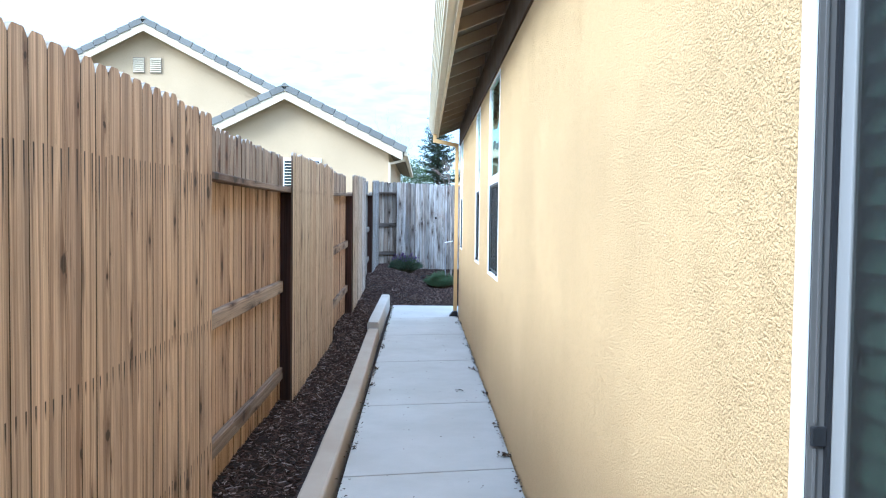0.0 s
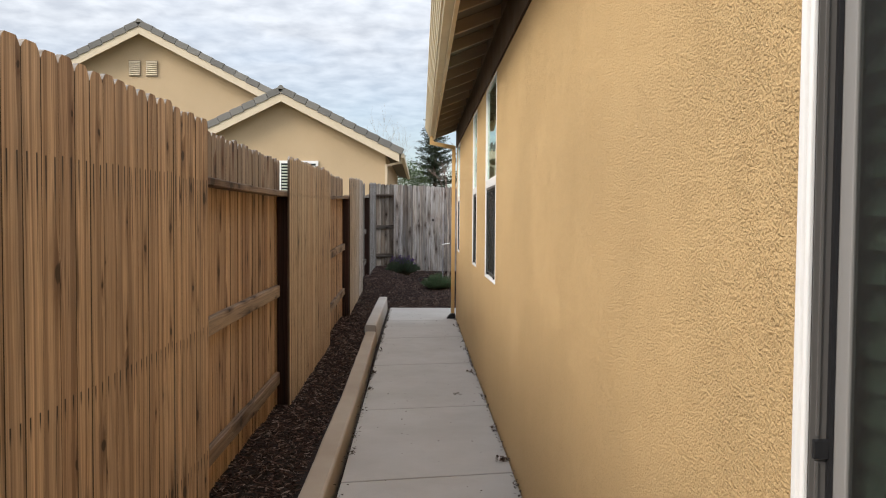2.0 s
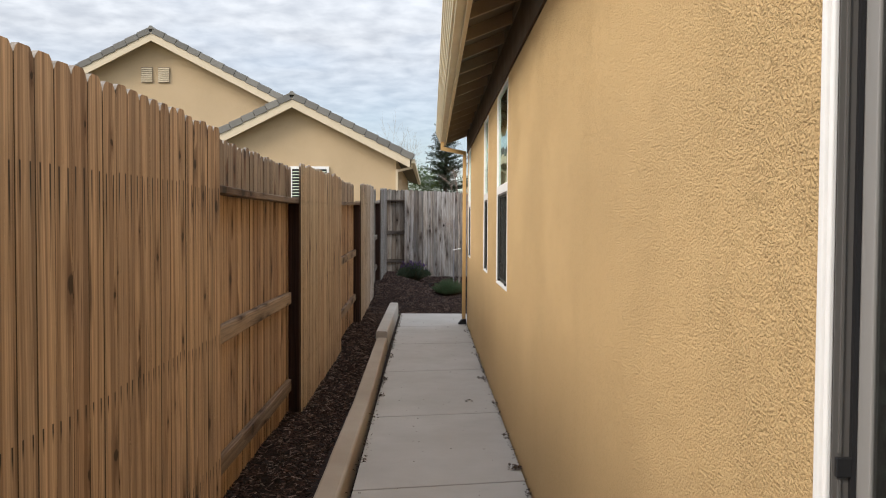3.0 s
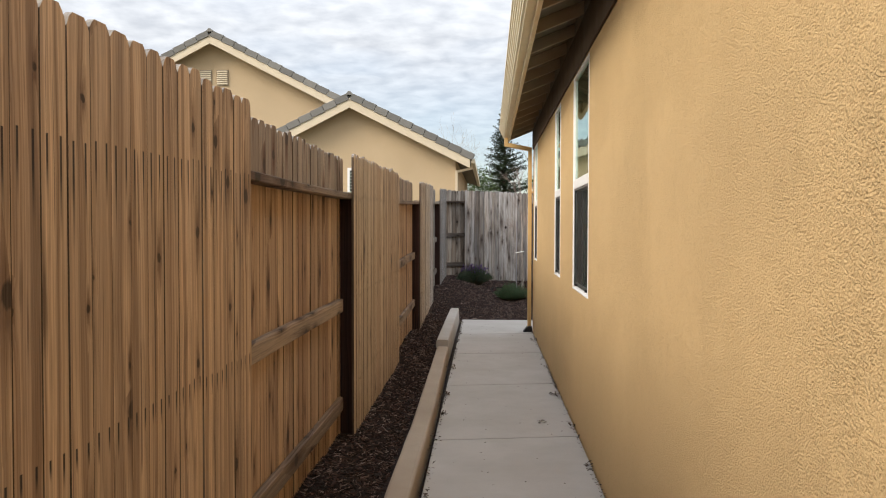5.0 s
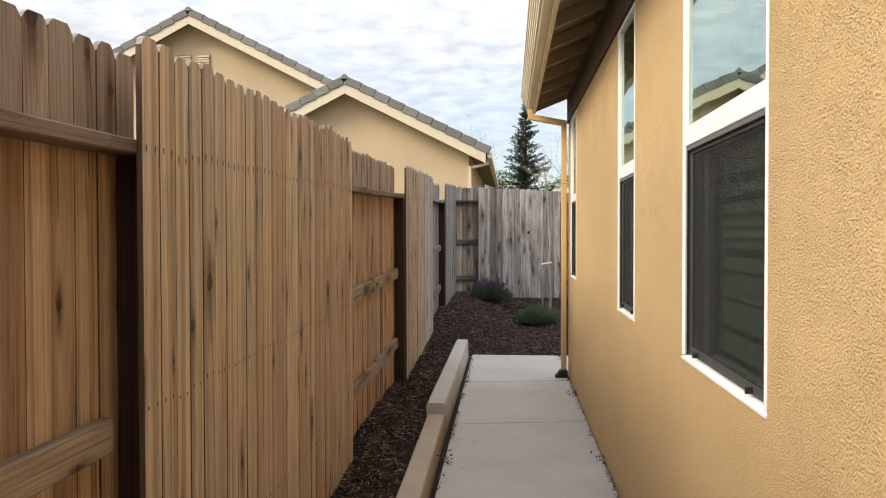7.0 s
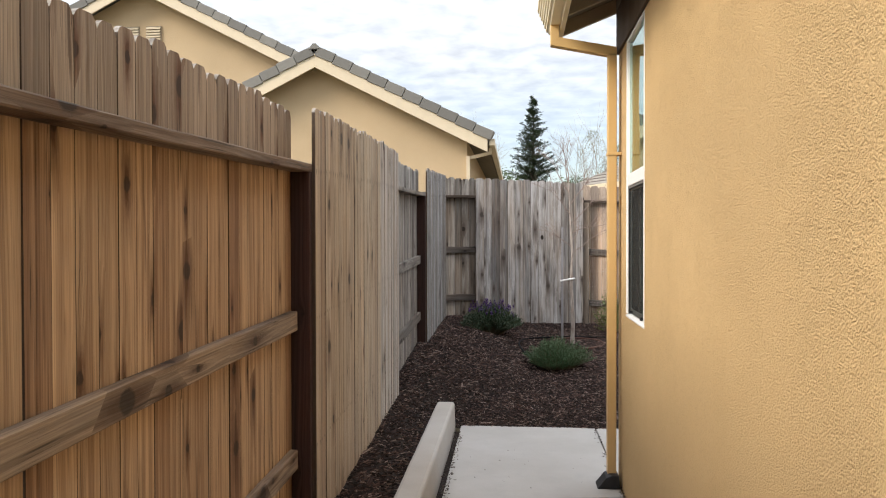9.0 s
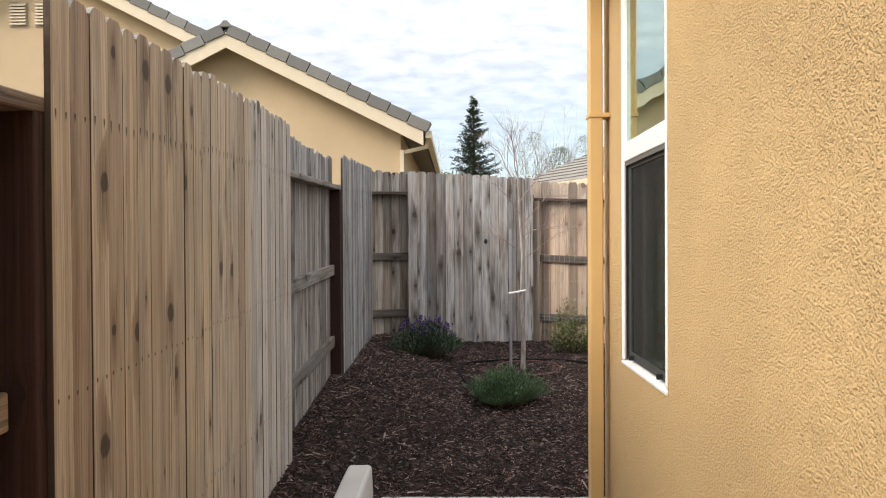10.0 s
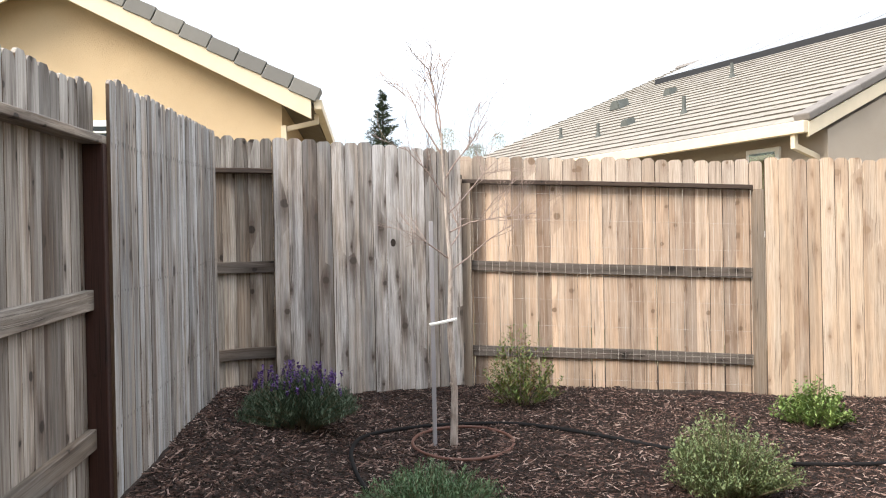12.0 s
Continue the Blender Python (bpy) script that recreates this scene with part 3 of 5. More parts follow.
def chips(name, patches, seed, label):
    """Bark slivers scattered over rectangles (x0, x1, y0, y1, per square metre); one joined mesh."""
    rng = np.random.default_rng(seed)
    verts, faces = [], []
    for x0, x1, y0, y1, dens in patches:
        for _ in range(int((x1 - x0) * (y1 - y0) * dens)):
            x, y = rng.uniform(x0, x1), rng.uniform(y0, y1)
            ln = rng.gamma(2.4, 0.0052) + 0.004
            wd = ln * rng.uniform(0.14, 0.38)
            th = rng.uniform(0.002, 0.006)
            a, tl = rng.uniform(0, 2 * math.pi), rng.normal(0, 0.28)
            z = mulch_z(x, y) + rng.uniform(0.0, 0.012)
            ca, sa = math.cos(a), math.sin(a)
            n = len(verts)
            for u, v, h in ((-1, -0.5, 0), (-0.8, 0.6, 0), (-0.9, 0.1, 1), (1, -0.35, 0), (0.85, 0.5, 0), (0.9, 0.0, 1)):
                px, py = u * ln, v * wd
                verts.append((x + px * ca - py * sa, y + px * sa + py * ca, z + u * ln * math.sin(tl) + h * th))
            faces += [(n, n + 3, n + 5, n + 2), (n + 1, n + 2, n + 5, n + 4), (n, n + 2, n + 1), (n + 3, n + 4, n + 5)]
    me = bpy.data.meshes.new(name)
    me.from_pydata(verts, [], faces)
    me.materials.append(M_CHIPS)
    return tagged(new(name, me), label, "mulch", kind="stuff")


chips("bark_chips", [(-0.93, -0.61, 2.0, 10.5, 4600), (-0.93, -0.685, 10.5, 14.47, 4600), (-0.93, 2.2, 14.47, 17.2, 6000), (-0.97, 2.4, 17.2, 19.6, 4600), (2.2, 4.6, 15.2, 19.2, 3900), (-1.04, -0.93, 4.1, 6.3, 4600), (-1.04, -0.93, 9.0, 11.35, 4600), (-1.04, -0.93, 14.15, 16.15, 4400)], 5, "loose dark brown bark chips over the bed")


# ---- walkway and curb ----
def slab(x0a, x0b, x1, ya, yb, yc, yd, name="slab"):
    """A concrete slab: left edge from (x0a, ya) to (x0b, yb), right edge x1 from yc to yd."""
    bm = bmesh.new()
    g = 0.008
    top = [(x0a, ya + g), (x1, yc + g), (x1, yd - g), (x0b, yb - g)]
    lo = [bm.verts.new((x, y, walk_z(y) - 0.09)) for x, y in top]
    hi = [bm.verts.new((x, y, walk_z(y))) for x, y in top]
    bm.faces.new(list(reversed(lo)))
    bm.faces.new(hi)
    for i in range(4):
        bm.faces.new((lo[i], lo[(i + 1) % 4], hi[(i + 1) % 4], hi[i]))
    es = [e for e in bm.edges if e.verts[0] in hi and e.verts[1] in hi]
    bmesh.ops.bevel(bm, geom=es, offset=0.005, segments=2, affect="EDGES", profile=0.5)
    return part(name, bm, M_WALK, walkway)


walkway = empty("walkway", "pale grey broom-finished concrete walkway beside the house", "walkway", kind="structure")
cuts = [-3.6, -1.0, 1.0, 2.95, 4.94, 6.72, 8.74, 10.75, 12.62, 14.50]
for a, b in zip(cuts, cuts[1:]):
    sk0, sk1 = (0.09, 0.09) if b < 14 else (0.06, 0.0)
    if a < 3 or b > 14:
        sk0 = 0.09 if a > -3 else 0.0
    slab(walk_left(a), walk_left(b), 0.645, a - sk0, b - sk1, a + sk0, b + sk1)
slab(0.655, 0.655, 1.9, 13.08, 14.50, 13.08, 14.50)
bm = box(-0.58, 1.88, -3.6, 14.44, -0.20, -0.10)
part("base_course", bm, M_SOIL, walkway)


def curb_run(bm, ys, left, width, top, bottom=-0.15, bev=0.018):
    rings = []
    for y in ys:
        xl = left(y)
        w = width
        t = top(y)
        pts = [(xl, bottom), (xl, t - bev), (xl + bev * 0.3, t - bev * 0.3), (xl + bev, t), (xl + w - bev, t), (xl + w - bev * 0.3, t - bev * 0.3), (xl + w, t - bev), (xl + w + 0.012, bottom)]
        j = 0.003
        rings.append([bm.verts.new((x + j * noise.noise((x * 7, y * 3, z * 7)), y, z + j * noise.noise((x * 5, y * 4, 9)))) for x, z in pts])
    for a, b in zip(rings, rings[1:]):
        for i in range(len(a) - 1):
            bm.faces.new((a[i], a[i + 1], b[i + 1], b[i]))
    bm.faces.new(rings[0])
    bm.faces.new(list(reversed(rings[-1])))
    bmesh.ops.recalc_face_normals(bm, faces=bm.faces[:])


def low_left(y):
    return lerp(y, (0, 4.3, 7, 10.6), (-0.552, -0.562, -0.580, -0.645))


bm = bmesh.new()
curb_run(bm, np.linspace(-3.6, 10.62, 60), low_left, 0.138, lambda y: 0.085 + walk_z(y) * 0.6)
curb = tagged(part("curb", bm, M_CURB), "low tan concrete curb along the mulch bed", "curb", kind="structure")
bm = bmesh.new()
curb_run(bm, np.linspace(10.60, 14.50, 24), lambda y: -0.655 - 0.006 * (y - 10.6), 0.152, lambda y: 0.165 + walk_z(y) * 0.5, bev=0.022)
tagged(part("raised_curb", bm, M_CURB_HI), "raised pale concrete curb block ending the walkway", "curb", kind="structure")


# ---- fences ----
def picket_mesh(name, mat, seed, width=0.108, length=2.05, ear=0.0225):
    rng = random.Random(seed)
    h = width / 2
    e = ear * rng.uniform(0.8, 1.2)
    outline = [(-h, -length), (h, -length), (h + rng.uniform(-.001, .001), -1.0), (h, -e * 1.3), (h - e * 0.5, -e * 0.52), (h - e * 1.05, 0.0), (-h + e * 1.1, rng.uniform(-0.003, 0.0)), (-h + e * 0.5, -e * 0.50), (-h, -e * rng.uniform(1.1, 1.5)), (-h + rng.uniform(-.001, .001), -1.0)]
    bm = prism(outline, 0.0, 0.016, "y")
    side = [e for e in bm.edges if abs(e.verts[0].co.y - e.verts[1].co.y) < 1e-6 and abs(e.verts[0].co.z - e.verts[1].co.z) > 0.3]
    bmesh.ops.bevel(bm, geom=side, offset=rng.uniform(0.0006, 0.0016), segments=1, affect="EDGES")
    bm.normal_update()
    # sides and their bevels get the gap-shade edge wood, ear cuts the end grain
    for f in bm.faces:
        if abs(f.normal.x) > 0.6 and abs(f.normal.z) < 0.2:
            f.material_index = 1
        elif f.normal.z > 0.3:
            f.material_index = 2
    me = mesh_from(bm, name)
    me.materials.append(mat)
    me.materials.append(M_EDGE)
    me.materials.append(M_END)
    return me


PICKETS = {}


def picket_of(mat, i):
    key = (mat.name, i % 6)
    if key not in PICKETS:
        w = (0.0990, 0.0982, 0.0996, 0.0978, 0.0988, 0.0985)[i % 6]
        PICKETS[key] = (picket_mesh("picket", mat, i % 6 + 3, w), w)
    return PICKETS[key]


def rail_mesh(length, depth, height, mat, seed, warp=0.006):
    rng = random.Random(seed)
    bm = bmesh.new()
    n = max(4, int(length / 0.25))
    rings = []
    for i in range(n + 1):
        x = length * i / n
        dz = warp * math.sin(math.pi * i / n) * rng.uniform(0.6, 1.3) * (1 if seed % 2 else -1)
        dy = rng.uniform(-0.0015, 0.0015)
        c = 0.004
        pts = [(c, 0), (depth - c, 0), (depth, c), (depth, height - c), (depth - c, height), (c, height), (0, height - c), (0, c)]
        rings.append([bm.verts.new((x, p + dy, q + dz)) for p, q in pts])
    for a, b in zip(rings, rings[1:]):
        for i in range(8):
            bm.faces.new((a[i], a[(i + 1) % 8], b[(i + 1) % 8], b[i]))
    bm.faces.new(list(reversed(rings[0])))
    bm.faces.new(rings[-1])
    bmesh.ops.recalc_face_normals(bm, faces=bm.faces[:])
    me = mesh_from(bm, "rail")
    me.materials.append(mat)
    return me


def post_mesh(height, mat, s=0.089):
    bm = box(-s / 2, s / 2, 0.0, s, -height, 0.0, 0.005)
    me = mesh_from(bm, "post")
    me.materials.append(mat)
    return me


def bay(fence, p0, p1, front, top, mats, post_at=(), seed=1, pitch=0.0992, rails=True, rail_mat=None, drop=(0.25, 0.915, 1.50), span=None, gap=0.012):
    """One bay of a board fence from p0 to p1, seen from the yard on its right-hand side.
    front: boards on the yard's side; else they stand behind posts and rails. top: height of the board tops along the bay (0..1).
    span: where the boards begin and end along the bay; gap: how far neighbouring boards stand apart, at most."""
    rng = random.Random(seed)
    a, b = Vector((*p0, 0)), Vector((*p1, 0))
    d = b - a
    length = d.length
    ang = math.atan2(d.y, d.x)
    frame_m = Matrix.Translation(a) @ Matrix.Rotation(ang, 4, "Z")
    u0, u1 = span or (0.0, length)
    n = max(1, round((u1 - u0) / pitch))
    step = (u1 - u0) / n
    seams = [u0] + [u0 + i * step + rng.gauss(0, 0.0028) for i in range(1, n)] + [u1]
    for i in range(n):
        u = (seams[i] + seams[i + 1]) / 2
        wide = seams[i + 1] - seams[i] - gap * rng.random() ** 2.2
        mat = mats[min(len(mats) - 1, max(0, int((u / length + rng.gauss(0, 0.10)) * len(mats))))]
        me, w = picket_of(mat, rng.randrange(60))
        y = -0.0165 if front else 0.0895
        z = top(u / length) + rng.gauss(0, 0.006)
        m = frame_m @ Matrix.Translation((u, y + rng.uniform(-0.0010, 0.0016), z)) @ Matrix.Rotation(radians(rng.gauss(0, 0.08)), 4, "Y") @ Matrix.Rotation(radians(rng.gauss(0, 0.5)), 4, "Z") @ Matrix.Diagonal((wide / w, 1, 1, 1))
        shared("picket", me, fence, m)
    if rails:
        rm = rail_mat or M_RAIL
        slope = top(1.0) - top(0.0)
        tilt = math.atan2(slope, length)
        for k, (dp, hh, depth, y0) in enumerate(((drop[0] + 0.038, 0.038, 0.089, 0.0), (drop[1] + 0.089, 0.089, 0.038, 0.051), (drop[2] + 0.089, 0.089, 0.038, 0.051))):
            if front:
                y0 = 0.0
            r0 = u0 + 0.17 if front else 0.0
            over = 0.165 if not front and not k and rm is not M_RAIL_DARK else 0.0
            me = rail_mesh(length - r0 + over, depth if not front else min(depth, 0.086), hh, M_RAIL_SLATE if rm is M_RAIL_DARK and k else rm, seed * 3 + k, 0.004 if k < 2 else 0.010)
            m = frame_m @ Matrix.Translation((r0, y0, top(r0 / length) - dp)) @ Matrix.Rotation(-tilt, 4, "Y")
            shared("rail", me, fence, m)
    for u, pm in post_at:
        z = top(u / length) - drop[0] - 0.035
        shared("post", post_mesh(2.2, pm), fence, frame_m @ Matrix.Translation((u, 0.0, z)))


TOPS = ((-4, 1.97), (2.2, 1.985), (4.05, 2.0), (6.27, 2.008), (8.95, 2.062), (11.35, 2.126), (14.1, 2.215), (16.23, 2.243), (18.75, 2.362))


def top_left(y):
    return lerp(y, [a for a, _ in TOPS], [b for _, b in TOPS]) + (0.03 if y > 16.2 else 0.0)


FX = -0.9365
RAIL_DROPS = {3: (0.25, 0.958, 1.62), 5: (0.25, 0.916, 1.543), 7: (0.25, 0.925, 1.53)}
LEFT_BAYS = [
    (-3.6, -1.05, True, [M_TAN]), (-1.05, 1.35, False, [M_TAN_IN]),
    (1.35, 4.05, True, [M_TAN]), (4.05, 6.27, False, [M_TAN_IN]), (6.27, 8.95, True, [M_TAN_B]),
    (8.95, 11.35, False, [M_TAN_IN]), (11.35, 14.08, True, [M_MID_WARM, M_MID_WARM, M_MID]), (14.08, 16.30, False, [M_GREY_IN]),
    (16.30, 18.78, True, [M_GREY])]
BOARD_SPANS = [(-3.6, -1.05), (-1.05, 1.35), (1.318, 4.018), (3.991, 6.472), (6.302, 8.965), (8.955, 11.39), (11.415, 14.12), (14.12, 16.42), (16.31, 18.78)]
POST_STARTS = {3: 6.365, 5: 11.375, 7: 16.26}
left_fence = empty("board_fence", "wooden good-neighbor board fence, tan weathering to grey, dog-eared", "fence", at=(FX, 1.0, 0.1))
left_fence.location = (0, 0, 0)
for i, (y0, y1, front, mats) in enumerate(LEFT_BAYS):
    xs = FX - 0.042 * min(1.4, max(0.0, (y0 - 11.4) / 4.9))
    xe = FX - 0.042 * min(1.4, max(0.0, (y1 - 11.4) / 4.9))
    drop = 0.0 if front else 0.012
    grey = y0 > 14
    posts = [(y1 - y0 - 0.05, M_POST)] if front and i else []
    if not front:
        posts = [(POST_STARTS.get(i, y1) + 0.0445 - y0, M_POST)]
    bay(left_fence, (xs, y0), (xe, y1), front, lambda t, a=y0, b=y1, q=drop: top_left(a + (b - a) * t) - q, mats, posts, seed=11 + i, drop=RAIL_DROPS.get(i, (0.25, 0.92, 1.53)), rail_mat=M_RAIL_GREY if grey else M_RAIL, pitch=0.0992, gap=(0.009 if i < 4 else 0.006) if front else 0.004, span=(BOARD_SPANS[i][0] - y0, BOARD_SPANS[i][1] - y0))

back_fence = empty("board_fence", "weathered board fence across the bed, grey turning pale tan", "fence")
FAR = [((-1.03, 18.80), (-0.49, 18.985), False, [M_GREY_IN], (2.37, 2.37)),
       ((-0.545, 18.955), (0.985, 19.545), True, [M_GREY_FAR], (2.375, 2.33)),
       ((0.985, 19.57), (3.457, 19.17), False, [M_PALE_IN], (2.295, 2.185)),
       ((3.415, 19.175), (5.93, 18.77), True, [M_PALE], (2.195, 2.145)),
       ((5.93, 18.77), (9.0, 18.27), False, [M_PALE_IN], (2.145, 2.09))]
FAR_SPANS = [(0.005, 0.60), (-0.032, 1.62), (-0.027, 2.61), (0.134, 2.55), (0.0, 3.1)]
for i, (a, b, front, mats, (t0, t1)) in enumerate(FAR):
    ln = (Vector(b) - Vector(a)).length
    posts = []
    if i == 2:
        posts = [(0.03, M_POST_GREY), (2.55, M_POST_GREY)]
    bay(back_fence, a, b, front, lambda t, p=t0, q=t1: p + (q - p) * t, mats, posts, seed=41 + i, pitch=(0.10, 0.121, 0.1145, 0.1145, 0.1145)[i], rail_mat=M_RAIL_DARK, drop=(0.215, 0.93, 1.685) if i else (0.245, 0.965, 1.65), span=FAR_SPANS[i], gap=0.010 if i == 3 else 0.005)
# one large dark knot in a grey board
bm = bmesh.new()
tube(bm, [(0.362, 19.2990, 1.53), (0.3668, 19.2866, 1.53)], [0.027, 0.024], 12)
for v in bm.verts:
    v.co.z = 1.53 + (v.co.z - 1.53) * 1.35
part("knot", bm, M_KNOT, back_fence, "large dark round knot")


# ---- the house beside the walkway ----
WX = 0.655
WINDOWS = [(0.15, 1.515, 0.85, 2.69, None), (6.385, 7.345, 1.040, 2.69, 1.82), (8.475, 9.09, 1.050, 2.69, 1.82), (12.03, 12.68, 1.055, 2.70, 1.83)]


def house_wall():
    bm = bmesh.new()
    ys = sorted({-3.6, 13.05, *[w[0] for w in WINDOWS], *[w[1] for w in WINDOWS]})
    zs = sorted({-0.12, 3.12, *[w[2] for w in WINDOWS], *[w[3] for w in WINDOWS]})
    grid = {}

    def solid(a, b, c, d):
        y, z = (a + b) / 2, (c + d) / 2
        return not any(w[0] < y < w[1] and w[2] < z < w[3] for w in WINDOWS)

    def vert(x, y, z):
        k = (round(x, 4), round(y, 4), round(z, 4))
        if k not in grid:
            grid[k] = bm.verts.new((x, y, z))
        return grid[k]
    x0, x1 = WX, WX + 0.16
    for a, b in zip(ys, ys[1:]):
        for c, d in zip(zs, zs[1:]):
            if solid(a, b, c, d):
                bm.faces.new((vert(x0, a, c), vert(x0, a, d), vert(x0, b, d), vert(x0, b, c)))
                bm.faces.new((vert(x1, a, c), vert(x1, b, c), vert(x1, b, d), vert(x1, a, d)))
    for y0, y1, z0, z1, _ in WINDOWS:
        bm.faces.new((vert(x0, y0, z0), vert(x0, y1, z0), vert(x1, y1, z0), vert(x1, y0, z0)))
        bm.faces.new((vert(x0, y0, z1), vert(x1, y0, z1), vert(x1, y1, z1), vert(x0, y1, z1)))
        bm.faces.new((vert(x0, y0, z0), vert(x1, y0, z0), vert(x1, y0, z1), vert(x0, y0, z1)))
        bm.faces.new((vert(x0, y1, z0), vert(x0, y1, z1), vert(x1, y1, z1), vert(x1, y1, z0)))
    bmesh.ops.recalc_face_normals(bm, faces=bm.faces[:])
    return bm


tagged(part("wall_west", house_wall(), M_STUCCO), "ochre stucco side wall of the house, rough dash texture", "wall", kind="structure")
tagged(part("wall_north", box(WX + 0.16, 9.0, 12.89, 13.05, -0.12, 3.12), M_STUCCO), "ochre stucco end wall of the house", "wall", kind="structure")
tagged(part("wall_corner", box(WX + 0.002, WX + 0.16, 13.05, 13.06, -0.12, 3.1), M_STUCCO), "ochre stucco wall corner", "wall", kind="structure")
tagged(part("wall_east", box(8.84, 9.0, -3.6, 12.888, -0.12, 3.1), M_STUCCO), "ochre stucco far wall of the house", "wall", kind="structure")
tagged(part("wall_south", box(-1.1, 9.0, -3.8, -3.62, -0.12, 2.4), M_STUCCO), "ochre stucco wall closing the side yard", "wall", kind="structure")


def window(i, y0, y1, z0, z1, mull):
    win = empty("window_%d" % i, "white vinyl window with dark insect screen and blinds", "window", kind="structure", at=(WX, (y0 + y1) / 2, z0))
    win.location = (0, 0, 0)
    f = 0.016
    s = -0.028 if mull else 0.0
    st = 0.0 if mull else 0.0072
    xo, xi = WX - 0.004, WX + 0.10
    bm = bmesh.new()
    add_box(bm, xo, xi, y0, y0 + f, z0 + f, z1 - f, 0.003)
    add_box(bm, xo, xi, y1 - f, y1, z0 + f, z1 - f, 0.003)
    add_box(bm, xo, xi, y0, y1, z1 - f, z1, 0.003)
    part("window_frame", bm, M_VINYL, win)
    bm = prism([(xo - 0.002, z0 - 0.002), (xi, z0 - 0.002), (xi, z0 + f + 0.008), (xo + 0.02, z0 + f), (xo - 0.002, z0 + f - 0.008)], y0 - 0.002, y1 + 0.002, "y", 0.002)
    part("window_sill", bm, M_VINYL, win)
    # inner steps of the jambs
    for ya, yb in ((y0 + f, y0 + f + 0.012), (y1 - f - 0.012, y1 - f)):
        part("jamb_step", box(xo + 0.006, WX + 0.0025 + st, ya, yb, z0 + f, z1 - f, 0.002), M_VINYL, win)
    g0, g1 = y0 + f + 0.012, y1 - f - 0.012
    top = z1 - f
    if mull:
        part("meeting_rail", box(xo + 0.004, xi - 0.01, y0 + f, y1 - f, mull, mull + 0.072, 0.004), M_VINYL, win)
        pane = part("pane", box(WX + 0.013, WX + 0.018, g0, g1, mull + 0.072, top), M_GLASS, win)
        pane.visible_shadow = False
        part("bead", box(WX + 0.004, WX + 0.0125, g0, g0 + 0.007, mull + 0.072, top), M_VINYL, pane)
        part("bead", box(WX + 0.004, WX + 0.0125, g1 - 0.007, g1, mull + 0.072, top), M_VINYL, pane)
        top = mull
    bot = z0 + f + 0.006
    # sliding sash behind a screen
    part("track", box(WX + 0.003 + st, xi, g1 - 0.002, g1 + 0.0115, bot, top), M_TRACK_PALE if mull else M_TRACK, win)
    part("track", box(WX + 0.003 + st, xi, g0 - 0.0115, g0 + 0.002, bot, top), M_TRACK_PALE if mull else M_TRACK, win)
    part("track", box(WX + 0.035 + s, WX + 0.042 + s, g1 - 0.010, g1 - 0.0025, bot, top), M_BLACK, win)
    part("track", box(WX + 0.004, WX + 0.042 + s, g0, g1, top - 0.016, top), M_TRACK, win)
    part("screen", box(WX + 0.0485 + s, WX + 0.050 + s, g0 + 0.038, g1 - 0.038, bot + 0.028, top - 0.03), M_SCREEN, win)
    bm = bmesh.new()
    add_box(bm, WX + 0.044 + s, WX + 0.055 + s, g0 + 0.003, g0 + 0.042, bot + 0.03, top - 0.03, 0.002)
    add_box(bm, WX + 0.044 + s, WX + 0.055 + s, g1 - 0.042, g1 - 0.003, bot + 0.03, top - 0.03, 0.002)
    add_box(bm, WX + 0.044 + s, WX + 0.055 + s, g0 + 0.003, g1 - 0.003, bot, bot + 0.03, 0.002)
    add_box(bm, WX + 0.044 + s, WX + 0.055 + s, g0 + 0.003, g1 - 0.003, top - 0.03, top - 0.003, 0.002)
    part("screen_frame", bm, M_SASH if mull else M_SCREENFRAME, win)
    for q in (0.16, 0.84):
        yc = g0 + (g1 - g0) * q
        part("screen_clip", box(WX + 0.024 + s, WX + 0.046 + s, yc - 0.004, yc + 0.004, bot + 0.004, bot + 0.022, 0.002), M_BLACK, win, "black plastic clip")
    if not mull:
        part("screen_clip", box(WX + 0.013, WX + 0.038, g1 - 0.010, g1 - 0.0025, 1.185, 1.215, 0.002), M_BLACK, win, "black plastic clip")
        part("track", box(WX + 0.018, WX + 0.022, g1 - 0.006, g1 - 0.0021, bot, 1.18), M_TRACK, win)
        part("track", box(WX + 0.018, WX + 0.022, g1 - 0.006, g1 - 0.0021, 1.22, top), M_TRACK, win)
    sx0, sx1, bx = (WX + 0.064, WX + 0.092, WX + 0.115) if mull else (WX + 0.0575, WX + 0.0685, WX + 0.072)
    pane = part("pane", box(sx0 + 0.004, sx0 + 0.008, g0, g1, bot, top), M_GLASS_LOW, win)
    pane.visible_shadow = False
    part("sash", box(sx0, sx1, g1 - (0.055 if mull else 0.03), g1 - 0.003, bot, top, 0.003), M_SCREENFRAME if mull else M_SASH, win)
    part("sash", box(sx0, sx1, g0 + 0.003, g0 + 0.04, bot, top, 0.003), M_SCREENFRAME if mull else M_SASH, win)
    # closed dark room behind
    bm = bmesh.new()
    add_box(bm, WX + 0.15, WX + 1.6, y0 - 0.3, y1 + 0.3, z0 - 0.4, z1 + 0.15)
    bm.faces.ensure_lookup_table()
    for fc in list(bm.faces):
        if fc.calc_center_median().x < WX + 0.16:
            bm.faces.remove(fc)
    part("room_lining", bm, M_ROOM, win)
    blind = empty("window_blind", "closed horizontal slat blind behind the window glass", "blind", group="window blinds")
    me = mesh_from(prism([(0.0, 0.0), (0.006, 0.001), (0.036, 0.040), (0.034, 0.043)], g0 - 0.01, g1 + 0.01, "y"), "slat")
    me.materials.append(M_SLAT)
    z = z0 + 0.03
